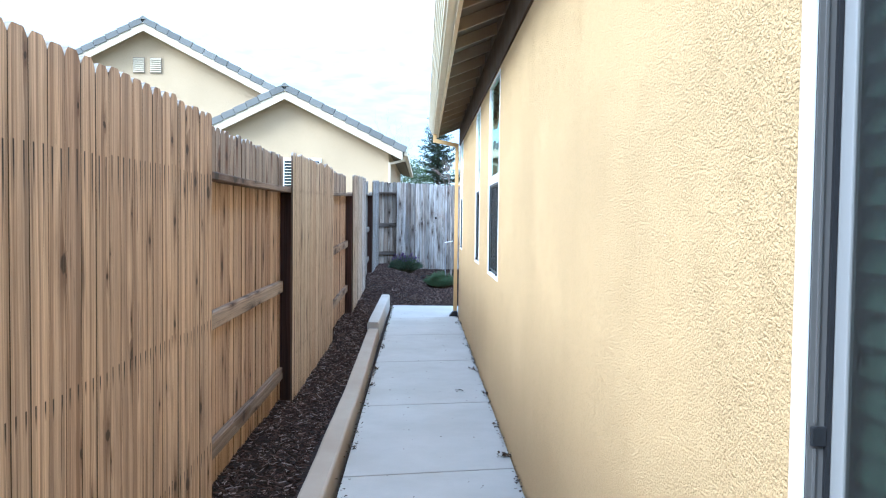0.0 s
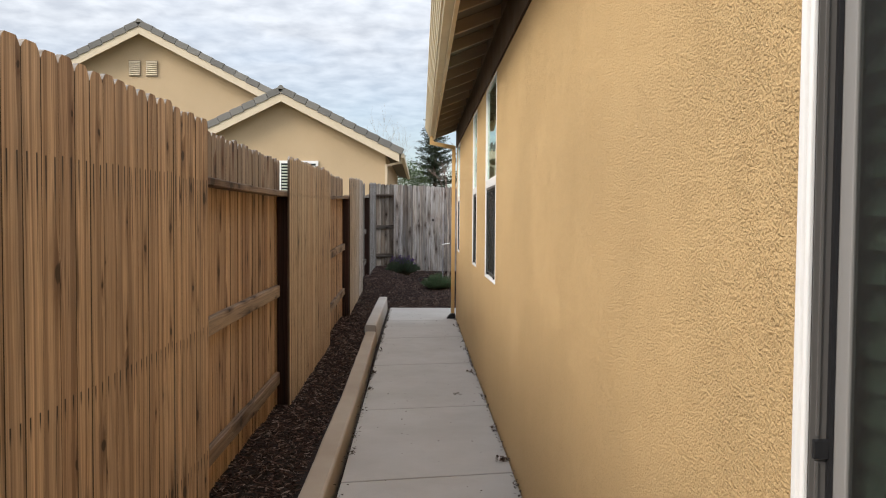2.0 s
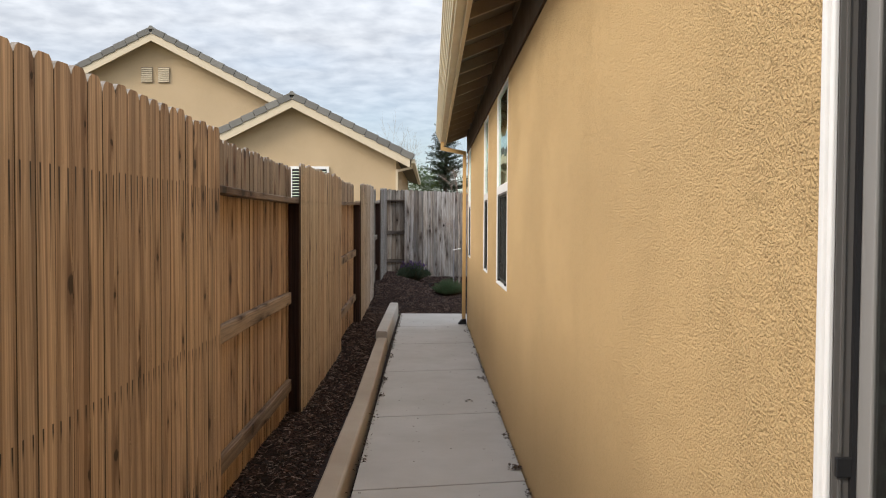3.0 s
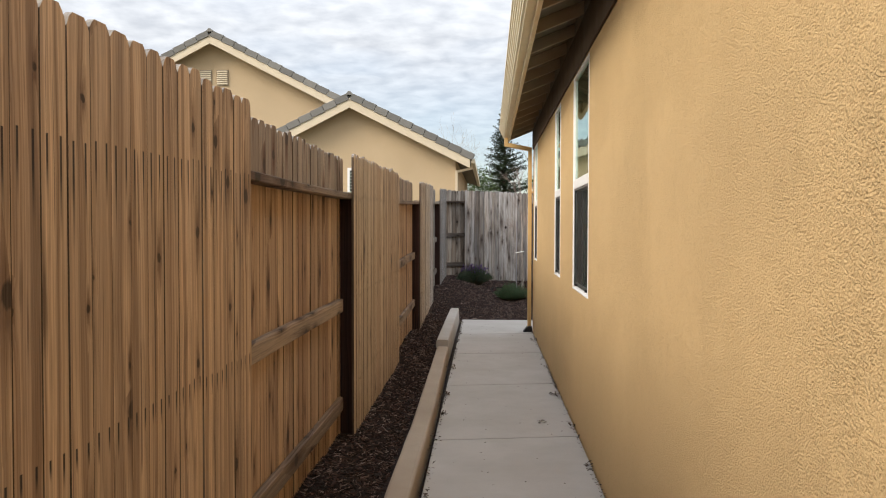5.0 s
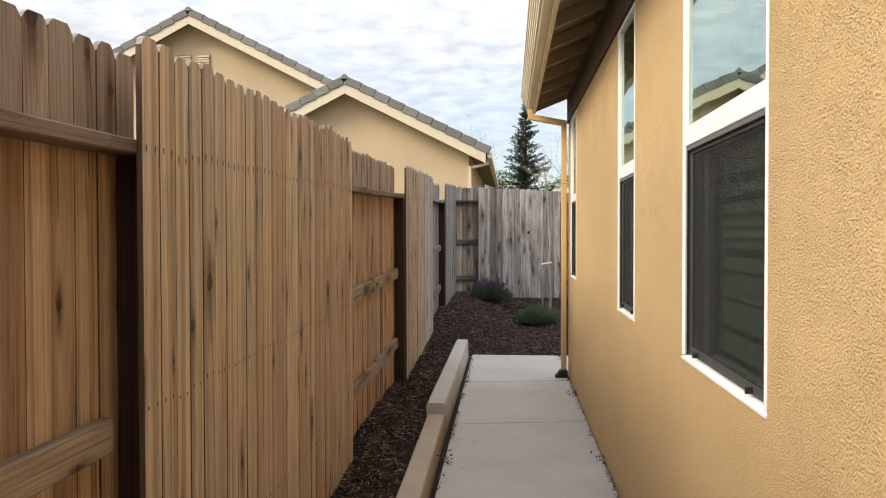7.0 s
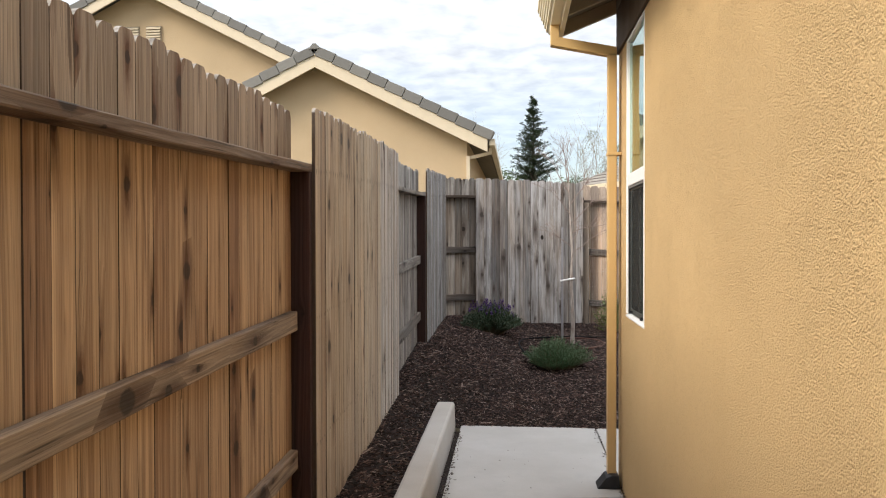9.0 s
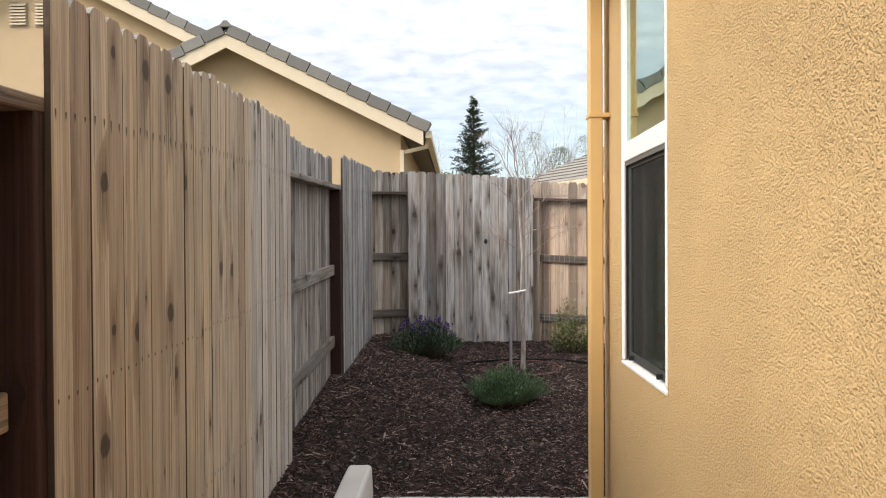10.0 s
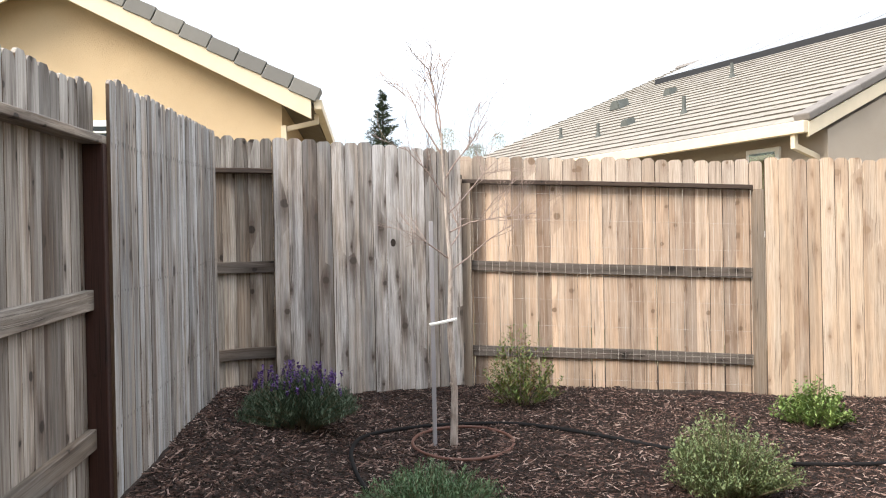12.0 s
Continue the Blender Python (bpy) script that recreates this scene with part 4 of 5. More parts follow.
    rng = random.Random(i)
    while z < z1 - 0.02:
        shared("slat", me, blind, Matrix.Translation((bx, 0, z + rng.uniform(-0.002, 0.002))) @ Matrix.Rotation(radians(rng.uniform(-0.15, 0.15)), 4, "X"))
        z += 0.052
    part("headrail", box(bx, bx + 0.04, g0 - 0.01, g1 + 0.01, z1 - 0.03, z1 + 0.01), M_SLAT, blind)


for i, w in enumerate(WINDOWS):
    window(i + 1, *w)

# roof edge: deck, rafter tails, fascia
EY0, EY1 = -3.6, 13.16


def deck_z(x):
    return 3.085 + 0.40 * (x - WX)


roof = empty("roof", "tiled house roof with open eave and exposed rafter tails", "roof", kind="structure")
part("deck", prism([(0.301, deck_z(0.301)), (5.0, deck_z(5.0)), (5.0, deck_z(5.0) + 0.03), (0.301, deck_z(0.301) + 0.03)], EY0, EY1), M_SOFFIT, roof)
part("roofing", prism([(0.20, deck_z(0.30) + 0.045), (0.30, deck_z(0.30) + 0.05), (5.0, deck_z(5.0) + 0.035), (5.0, deck_z(5.0) + 0.11), (0.20, deck_z(0.30) + 0.09)], EY0, EY1 + 0.02), M_TILE, roof)
part("roof_back", prism([(5.0, deck_z(5.0)), (9.5, 3.0), (9.5, 3.1), (5.0, deck_z(5.0) + 0.11)], EY0, EY1), M_TILE, roof)
me = mesh_from(prism([(0.30, deck_z(0.30) - 0.09), (WX + 0.06, deck_z(WX + 0.06) - 0.09), (WX + 0.06, deck_z(WX + 0.06) - 0.001), (0.30, deck_z(0.30) - 0.001)], -0.019, 0.019, "y", 0.002), "rafter_tail")
me.materials.append(M_RAFTER)
shared("rafter_tail", me, roof, Matrix.Translation((0, EY1 - 0.03, 0)))
y = 12.66
while y > EY0:
    shared("rafter_tail", me, roof, Matrix.Translation((0, y, 0)))
    y -= 0.61
for ya in (-3.60, 12.895):
    part("gable", prism([(WX + 0.17, 3.125), (8.85, 3.125), (8.85, 3.14), (5.0, 4.80), (WX + 0.17, 3.14)], ya, ya + 0.15, "y"), M_STUCCO, roof)
part("fascia", box(0.272, 0.30, EY0, EY1, 2.835, 3.0, 0.003), M_TRIM, roof)
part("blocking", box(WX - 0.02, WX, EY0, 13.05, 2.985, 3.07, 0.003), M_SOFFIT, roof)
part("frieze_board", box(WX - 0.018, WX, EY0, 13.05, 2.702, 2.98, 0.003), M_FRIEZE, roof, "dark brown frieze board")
# fluted gutter
prof = [(0.271, 2.872), (0.214, 2.872), (0.206, 2.884)]
for k in range(6):
    z = 2.884 + k * 0.0255
    x = 0.206 - 0.055 * (k / 5)
    prof += [(x, z + 0.003), (x - 0.013, z + 0.006), (x - 0.016, z + 0.018), (x - 0.009, z + 0.022)]
prof += [(0.136, 3.040), (0.146, 3.046), (0.156, 3.03), (0.218, 2.90), (0.271, 2.90)]
gut = part("gutter", prism(prof, EY0, EY1 + 0.01), M_GUTTER)
tagged(gut, "cream fluted metal rain gutter along the eave", "gutter", kind="structure")
part("end_cap", prism([(0.271, 2.872), (0.222, 2.872), (0.140, 3.03), (0.140, 3.045), (0.271, 3.045)], EY1 + 0.011, EY1 + 0.016), M_GUTTER, gut)
PY = 12.95
pipe = empty("downpipe", "ochre painted square metal downpipe at the house corner", "downpipe")
part("outlet", box(0.212, 0.267, PY - 0.035, PY + 0.035, 2.775, 2.873, 0.004), M_PIPE, pipe)
part("elbow", prism([(0.212, 2.776), (0.212, 2.745), (0.575, 2.672), (0.625, 2.663), (0.625, 2.725), (0.267, 2.794), (0.267, 2.79)], PY - 0.035, PY + 0.035, "y", 0.004), M_PIPE, pipe)
part("shaft", box(0.570, 0.625, PY - 0.035, PY + 0.035, 0.02, 2.69, 0.005), M_PIPE, pipe)
part("strap", box(0.566, WX, PY - 0.041, PY + 0.041, 2.045, 2.063, 0.002), M_PIPE, pipe)
part("shoe", prism([(0.50, walk_z(PY)), (0.64, walk_z(PY)), (0.635, 0.035), (0.585, 0.035), (0.555, 0.02)], PY - 0.10, PY + 0.05, "y", 0.006), M_BLACK, pipe, "black plastic drain shoe")


# ---- neighbouring houses ----
def rake_tiles(parent, apex, tip, y, mat, n, thick=0.085, depth=0.30):
    """Rake tiles along a sloping roof edge from the apex down to the tip, in the plane y."""
    ax, az = apex
    tx, tz = tip
    dx, dz = tx - ax, tz - az
    ln = math.hypot(dx, dz)
    step = ln / n
    ang = math.atan2(dz, dx)
    bm = bmesh.new()
    vs = add_box(bm, 0.006, step - 0.006, 0.0, depth, 0.0, thick)
    for v in vs:
        v.co.z += 0.022 * (v.co.x / step)
    bmesh.ops.bevel(bm, geom=bm.edges[:], offset=0.008, segments=1, affect="EDGES")
    me = mesh_from(bm, "rake_tile")
    me.materials.append(mat)
    flip = dx < 0
    for i in range(n):
        m = Matrix.Translation((ax + dx * i / n, y, az + dz * i / n - thick))
        if flip:
            m = m @ Matrix.Translation((0, depth, 0)) @ Matrix.Rotation(math.pi, 4, "Z") @ Matrix.Rotation(-math.atan2(dz, -dx), 4, "Y")
        else:
            m = m @ Matrix.Rotation(-ang, 4, "Y")
        shared("rake_tile", me, parent, m)


def gable_house(label, apex_x, apex_z, half, slope, yb, yw, depth, stucco_m, tiles_n, wall_in=0.45):
    """A stucco house whose gable faces -y. yb: face of the barge boards, yw: the wall behind them."""
    h = empty("house", label, "house")
    ez = apex_z - half * slope
    zt = 0.20
    wl, wr = apex_x - half + wall_in, apex_x + half - wall_in
    wz = apex_z - (half - wall_in) * slope - 0.24
    part("wall", prism([(wl, -0.3), (wr, -0.3), (wr, wz), (apex_x, apex_z - 0.24), (wl, wz)], yw, yw + depth, "y"), stucco_m, h)
    for s in (-1, 1):
        tip = apex_x + s * half
        o = [(apex_x, apex_z - 0.09), (tip, ez - 0.09), (tip, ez - 0.20), (apex_x, apex_z - 0.20)]
        rf = part("roof", prism(o if s > 0 else o[::-1], yb + 0.03, yw + depth + 0.4, "y"), M_TILE, h)
        c = 0.0
        o = [(apex_x, apex_z - 0.15), (tip - s * 0.03, ez - 0.15 + 0.03 * slope), (tip - s * 0.03, ez - 0.42 + 0.03 * slope), (apex_x, apex_z - 0.42)]
        part("barge_board", prism(o if s > 0 else o[::-1], yb, yb + 0.035, "y", 0.004), M_BARGE, h)
        rake_tiles(h, (apex_x, apex_z), (tip + s * 0.02, ez - 0.01), yb - 0.03, M_TILE, tiles_n, 0.19)
        part("gutter", box(min(tip, tip + s * 0.11), max(tip, tip + s * 0.11), yb + 0.05, yw + depth, ez - 0.27, ez - 0.14, 0.01), M_BARGE, h)
        part("soffit", prism([(tip - s * 0.02, ez - 0.25), (wr if s > 0 else wl, ez - 0.25 + 0.12), (wr if s > 0 else wl, ez - 0.10 + 0.12), (tip - s * 0.02, ez - 0.21)][::s], yb + 0.05, yw + depth, "y"), M_SOFFIT, h)
    part("ridge_tile", prism([(apex_x - 0.13, apex_z - 0.07), (apex_x + 0.13, apex_z - 0.07), (apex_x + 0.03, apex_z + 0.045), (apex_x - 0.03, apex_z + 0.045)], yb - 0.04, yw + depth, "y", 0.01), M_TILE, h)
    return h


near_house = gable_house("neighbouring stucco house with grey tile roof and cream barge boards", -3.98, 5.335, 3.45, 0.503, 23.16, 23.55, 12.0, M_STUCCO_N, 10)
tall_house = gable_house("larger stucco house with grey tile roof and gable vents", -8.80, 7.72, 7.0, 0.515, 25.36, 25.80, 14.0, M_STUCCO_N, 19)
# gutter outlet of the nearer house
part("gutter_outlet", prism([(-0.55, 3.33), (-0.49, 3.33), (-0.49, 3.20), (-0.92, 3.10), (-0.92, 3.17), (-0.55, 3.25)], 23.60, 23.67, "y", 0.004), M_BARGE, near_house)
part("downpipe", box(-0.99, -0.92, 23.48, 23.55, 0.0, 3.16, 0.004), M_BARGE, near_house)
# its window
nw = part("window", box(-4.10, -2.95, 23.49, 23.55, 2.0, 3.24, 0.01), M_VINYL, near_house)
part("pane", box(-4.03, -3.54, 23.482, 23.488, 2.07, 3.16), M_DARKPANE, nw)
part("pane", box(-3.50, -3.02, 23.482, 23.488, 2.07, 3.16), M_DARKPANE, nw)
me = mesh_from(box(-4.02, -3.03, 23.474, 23.481, 0.0, 0.028, 0.003), "shutter_slat")
me.materials.append(M_SLAT)
for k in range(12):
    shared("shutter_slat", me, nw, Matrix.Translation((0, 0, 2.10 + k * 0.088)))
for x0, x1 in ((-9.27, -8.89), (-8.73, -8.35)):
    v = part("gable_vent", box(x0, x1, 25.78, 25.80, 6.04, 6.55, 0.005), M_RAFTER, tall_house)
    me = mesh_from(prism([(25.775, 0.030), (25.735, -0.012), (25.735, 0.004), (25.775, 0.044)], x0 + 0.02, x1 - 0.02, "x"), "louvre")
    me.materials.append(M_BARGE)
    for k in range(7):
        shared("louvre", me, v, Matrix.Translation((0, 0, 6.09 + k * 0.065)))


def house_right():
    """The long-roofed house behind the back fence; u runs along its eave, v up its roof."""
    h = empty("house", "stucco house with long buff tile roof and solar panels", "house")
    base = Matrix.Translation((6.2, 23.0, 3.12)) @ Matrix(((-0.4, 0.9165, 0, 0), (0.9165, 0.4, 0, 0), (0, 0, 1, 0), (0, 0, 0, 1)))
    # x = u, y = v; the axes are mirrored, so faces are turned with recalc
    L, V, s = 11.4, 9.3, 0.42

    def put(name, bm, mat, label="", parent=None):
        bm.transform(base)
        bmesh.ops.recalc_face_normals(bm, faces=bm.faces[:])
        return part(name, bm, mat, parent or h, label)
    put("wall", prism([(0.5, -3.4), (2 * V - 0.5, -3.4), (2 * V - 0.5, -0.1), (V, s * V - 0.28), (0.5, 0.5 * s - 0.3)], 0.04, L - 0.35, "x"), M_STUCCO_R)
    put("roof", prism([(0, -0.1), (V, s * V - 0.1), (2 * V, -0.1), (2 * V, -0.02), (V, s * V - 0.02), (0, -0.02)], 0, L, "x"), M_TILE_R)
    # tile courses
    rng = random.Random(4)
    verts, faces = [], []
    rows, cols = 29, 38
    for r in range(rows):
        for c in range(cols):
            u0 = (c + (0.5 if r % 2 else 0.0)) * L / cols
            u1 = min(L, u0 + L / cols - 0.002)
            if u1 - u0 < 0.03:
                continue
            v0, v1 = r * V / rows - 0.03, (r + 1) * V / rows
            j = rng.uniform(-0.004, 0.004)
            n = len(verts)
            for v, lo, hi in ((v0, 0.0, 0.021 + j * 0.6), (v1, -0.012, 0.004)):
                for u in (u0, u1):
                    verts.append((u, v + (0.03 if v == v0 else 0.0), s * v + lo))
                    verts.append((u, v, s * v + hi * 1.5))
            faces += [(n + 1, n + 3, n + 7, n + 5), (n, n + 2, n + 3, n + 1), (n, n + 1, n + 5, n + 4), (n + 2, n + 6, n + 7, n + 3)]
    me = bpy.data.meshes.new("roof_tiles")
    me.from_pydata([tuple(base @ Vector(p)) for p in verts], [], faces)
    me.materials.append(M_TILE_R)
    me.materials.append(M_TILE_BUTT_SHADE)
    # butt faces take the darker tone that draws the course shadow lines
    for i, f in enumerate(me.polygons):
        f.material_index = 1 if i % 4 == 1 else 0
    t = new("roof_tiles", me)
    t.parent = h
    t["kind"] = "stuff"
    put("gutter", box(-0.02, L, -0.10, 0.02, -0.17, 0.0, 0.012), M_BARGE)
    put("barge_board", prism([(0.0, -0.02), (V, s * V - 0.02), (V, s * V - 0.22), (0.0, -0.22)], -0.03, 0.01, "x"), M_BARGE)
    step = 0.42
    ang = math.atan(s)
    me = box(-0.06, 0.20, 0.0, step + 0.02, 0.0, 0.11, 0.02)
    me.transform(Matrix.Rotation(ang, 4, "X"))
    me.transform(base.to_3x3().to_4x4())
    bmesh.ops.recalc_face_normals(me, faces=me.faces[:])
    cap = mesh_from(me, "rake_tile")
    cap.materials.append(M_TILE_CAP)
    n = int(math.hypot(V, V * s) / step)
    for k in range(n):
        v = k * step * math.cos(ang)
        shared("rake_tile", cap, h, Matrix.Translation(base @ Vector((0, v, s * v))))
    put("ridge_tile", prism([(V - 0.16, s * V - 0.02), (V, s * V + 0.10), (V + 0.16, s * V - 0.02)], 0, L, "x"), M_TILE_CAP)
    for u, v, r, hh in ((6.18, 1.54, 0.035, 0.30), (8.29, 2.16, 0.035, 0.26), (4.22, 2.07, 0.04, 0.36), (5.57, 5.03, 0.04, 0.34)):
        bm = bmesh.new()
        tube(bm, [(u, v, s * v - 0.05), (u, v, s * v + hh)], [r, r], 10)
        tube(bm, [(u, v, s * v - 0.05), (u, v, s * v + 0.10)], [r * 2.6, r * 1.1], 10)
        put("vent_pipe", bm, M_VENT)
    for u, v, w in ((8.74, 4.43, 0.22), (5.86, 2.09, 0.14), (7.23, 4.74, 0.15)):
        bm = bmesh.new()
        vs = add_box(bm, u - w, u + w, v - w * 0.8, v + w, s * v - 0.05, s * v + w * 1.1)
        for q in vs:
            if q.co.z > s * v:
                q.co.x = u + (q.co.x - u) * 0.55
                q.co.z += (q.co.y - v) * 0.25
        bmesh.ops.bevel(bm, geom=bm.edges[:], offset=w * 0.12, segments=2, affect="EDGES")
        put("roof_vent", bm, M_VENT)
    # solar panels
    for k in range(7):
        u0 = 2.6 + k * 1.06
        for r in range(1):
            v0 = 7.0 + r * 1.6
            bm = bmesh.new()
            vs = add_box(bm, u0, u0 + 1.03, v0, v0 + 1.9, 0.10, 0.145)
            for q in vs:
                q.co.z += s * q.co.y
            put("solar_panel", bm, M_SOLAR)
    bm = bmesh.new()
    vs = add_box(bm, 2.6, 10.0, 6.94, 6.995, -0.02, 0.17)
    for q in vs:
        q.co.z += s * q.co.y
    put("panel_skirt", bm, M_BLACK)
    # window and outlet near the corner
    w = put("window", box(0.80, 1.40, 0.44, 0.5, -1.6, -0.24, 0.01), M_VINYL)
    put("pane", box(0.87, 1.33, 0.425, 0.438, -1.5, -0.31), M_GLASS, parent=w)
    put("downpipe", prism([(-0.05, -0.16), (0.02, -0.16), (0.02, -0.30), (0.46, -0.42), (0.46, -0.50), (-0.05, -0.37)], 0.16, 0.23, "x", 0.005), M_BARGE)
    put("downpipe", box(0.16, 0.23, 0.42, 0.495, -3.3, -0.43, 0.005), M_BARGE)


M_SOLAR = solar_mat()
M_VENT = painted("vent_dark", (0.085, 0.092, 0.085), 0.7)
house_right()


# ---- plants ----
def leaves_mesh(name, items, mat):
    """items: rows of (x, y, z, dx, dy, dz, length, width): one folded pointed leaf each."""
    verts, faces = [], []
    for x, y, z, dx, dy, dz, ln, wd in items:
        d = Vector((dx, dy, dz)).normalized()
        s = d.cross(Vector((0.13, 0.21, 1.0)))
        s = s.normalized() if s.length > 1e-4 else Vector((1, 0, 0))
        up = s.cross(d)
        p = Vector((x, y, z))
        n = len(verts)
        verts += [tuple(p), tuple(p + d * ln * 0.5 + s * wd * 0.5 + up * wd * 0.25), tuple(p + d * ln), tuple(p + d * ln * 0.5 - s * wd * 0.5 + up * wd * 0.25)]
        faces += [(n, n + 1, n + 2), (n, n + 2, n + 3)]
    me = bpy.data.meshes.new(name)
    me.from_pydata(verts, [], faces)
    me.materials.append(mat)
    return me


def shrub(name, label, at, radius, height, stems, per, leaf, mat, stem_mat, seed, upright=0.5, flowers=None, ragged=(0.72, 1.08), category="shrub"):
    """A low shrub: stems fanned out from the base, leaves along them."""
    rng = random.Random(seed)
    x0, y0 = at
    z0 = mulch_z(x0, y0, False) - 0.02
    ob = empty(name, label, category)
    items, blooms = [], []
    bm = bmesh.new()
    for i in range(stems):
        a = rng.uniform(0, 2 * math.pi)
        q = math.sqrt(rng.random())
        lobe = 1.0 + 0.16 * math.sin(a * 3 + seed) + 0.10 * math.sin(a * 5 + 2 * seed)
        ex, ey = x0 + math.cos(a) * q * radius * lobe, y0 + math.sin(a) * q * radius * lobe
        ez = z0 + height * (1.0 - 0.62 * q * q) * rng.uniform(*ragged)
        bx, by = x0 + math.cos(a) * q * radius * 0.35, y0 + math.sin(a) * q * radius * 0.35
        pts = []
        for k in range(5):
            t = k / 4
            pts.append((bx + (ex - bx) * (t ** 1.0), by + (ey - by) * t, z0 + (ez - z0) * (t ** (0.75 + 0.4 * (1 - upright)))))
        if i % 2 == 0:
            tube(bm, pts, [0.004, 0.0035, 0.003, 0.002, 0.0012], 4)
        for k in range(per):
            t = 1 - (k / per) * rng.uniform(0.55, 0.85)
            j = min(3, int(t * 4))
            f = t * 4 - j
            p = [pts[j][c] + (pts[j + 1][c] - pts[j][c]) * f for c in range(3)]
            la = rng.uniform(0, 2 * math.pi)
            d = (math.cos(la) + (ex - x0) * 0.7, math.sin(la) + (ey - y0) * 0.7, upright * rng.uniform(0.5, 2.2))
            items.append((p[0] + rng.gauss(0, 0.006), p[1] + rng.gauss(0, 0.006), p[2] + rng.gauss(0, 0.006), *d, leaf[0] * rng.uniform(0.6, 1.25), leaf[1] * rng.uniform(0.7, 1.2)))
        if flowers and rng.random() < flowers[1] and q < 0.72:
            fx, fy, fz = ex + rng.gauss(0, 0.012), ey + rng.gauss(0, 0.012), ez + rng.uniform(0.03, 0.09)
            tube(bm, [(ex, ey, ez), (fx, fy, fz)], [0.0016, 0.0014], 3)
            for k in range(18):
                la = rng.uniform(0, 2 * math.pi)
                blooms.append((fx, fy, fz - 0.020 + 0.050 * rng.random(), math.cos(la), math.sin(la), rng.uniform(0.1, 1.2), 0.019, 0.013))
    part("woody_base", bm, stem_mat, ob)
    f = new("foliage", leaves_mesh("foliage", items, mat))
    f.parent = ob
    if blooms:
        f = new("bloom", leaves_mesh("bloom", blooms, flowers[0]))
        f.parent = ob
        f["label"] = "purple flower spikes"
    return ob


M_LAV = leaf_mat("leaf_lavender", (0.035, 0.062, 0.036), (0.065, 0.10, 0.058), (0.11, 0.15, 0.095))
M_ROSE = leaf_mat("leaf_rosemary", (0.045, 0.09, 0.042), (0.085, 0.155, 0.068), (0.15, 0.23, 0.11))
M_SAGE = leaf_mat("leaf_sage", (0.06, 0.095, 0.038), (0.145, 0.195, 0.08), (0.27, 0.315, 0.145))
M_BRIGHT = leaf_mat("leaf_bright", (0.06, 0.11, 0.03), (0.14, 0.22, 0.055), (0.25, 0.33, 0.10))
M_NAND = leaf_mat("leaf_nandina", (0.045, 0.10, 0.025), (0.10, 0.19, 0.045), (0.20, 0.26, 0.07), (0.26, 0.15, 0.07))
M_PURPLE = leaf_mat("flower_purple", (0.055, 0.022, 0.12), (0.105, 0.045, 0.22), (0.17, 0.09, 0.31))
M_STEM = bark_mat("stem_brown", (0.12, 0.10, 0.06), (0.19, 0.15, 0.10))
M_BARK = bark_mat("bark_pale", (0.46, 0.40, 0.36), (0.22, 0.18, 0.155))
M_TWIG = bark_mat("twig_red", (0.34, 0.26, 0.225), (0.22, 0.165, 0.14))
M_BARK_DARK = bark_mat("bark_dark", (0.09, 0.065, 0.05), (0.05, 0.036, 0.03))

shrub("lavender_bush", "mounded green lavender bush with purple flower spikes", (-0.33, 18.10), 0.42, 0.37, 520, 36, (0.036, 0.0068), M_LAV, M_STEM, 3, 1.0, (M_PURPLE, 0.38), category="lavender")
shrub("low_shrub", "low spreading fine-leaved green shrub in the mulch", (0.44, 16.55), 0.37, 0.35, 560, 34, (0.026, 0.0062), M_ROSE, M_STEM, 7, 0.8)
shrub("low_shrub", "rounded grey-green shrub beside the irrigation tube", (2.12, 16.93), 0.37, 0.44, 420, 38, (0.021, 0.0105), M_SAGE, M_STEM, 9, 0.55, ragged=(0.55, 1.15))
shrub("low_shrub", "bright green broad-leaved shrub near the back fence", (3.42, 18.22), 0.28, 0.34, 150, 20, (0.036, 0.019), M_BRIGHT, M_STEM, 12, 0.55, ragged=(0.45, 1.15))
shrub("nandina_bush", "airy yellow-green bush with reddish tips", (1.35, 18.90), 0.32, 0.58, 115, 26, (0.036, 0.015), M_NAND, M_TWIG, 15, 0.6, ragged=(0.35, 1.2))


def branch(bm, p, d, length, r, depth, rng, bend=0.25, kids=3, spread=0.6, lift=0.25, twig=None):
    """A limb with smaller limbs, drawn as tapered tubes; twig: a second mesh that takes the smaller limbs."""
    pts, n = [Vector(p)], 4
    d = Vector(d).normalized()
    for k in range(n):
        d = (d + Vector((rng.gauss(0, bend), rng.gauss(0, bend), rng.gauss(0, bend) + lift * 0.15)) * 0.35).normalized()
        pts.append(pts[-1] + d * length / n)
    tube(bm, pts, [r * (1 - 0.62 * i / n) for i in range(n + 1)], 6 if r > 0.006 else 4)
    if depth > 0:
        for i in range(kids):
            t = rng.uniform(0.3, 1.0)
            j = min(n - 1, int(t * n))
            q = pts[j].lerp(pts[j + 1], t * n - j)
            a = rng.uniform(0, 2 * math.pi)
            side = d.orthogonal().normalized()
            side = Matrix.Rotation(a, 3, d) @ side
            nd = (d * (1 - spread) + side * spread + Vector((0, 0, lift))).normalized()
            branch(twig or bm, q, nd, length * rng.uniform(0.45, 0.72), r * 0.50, depth - 1, rng, bend, kids, spread, lift)


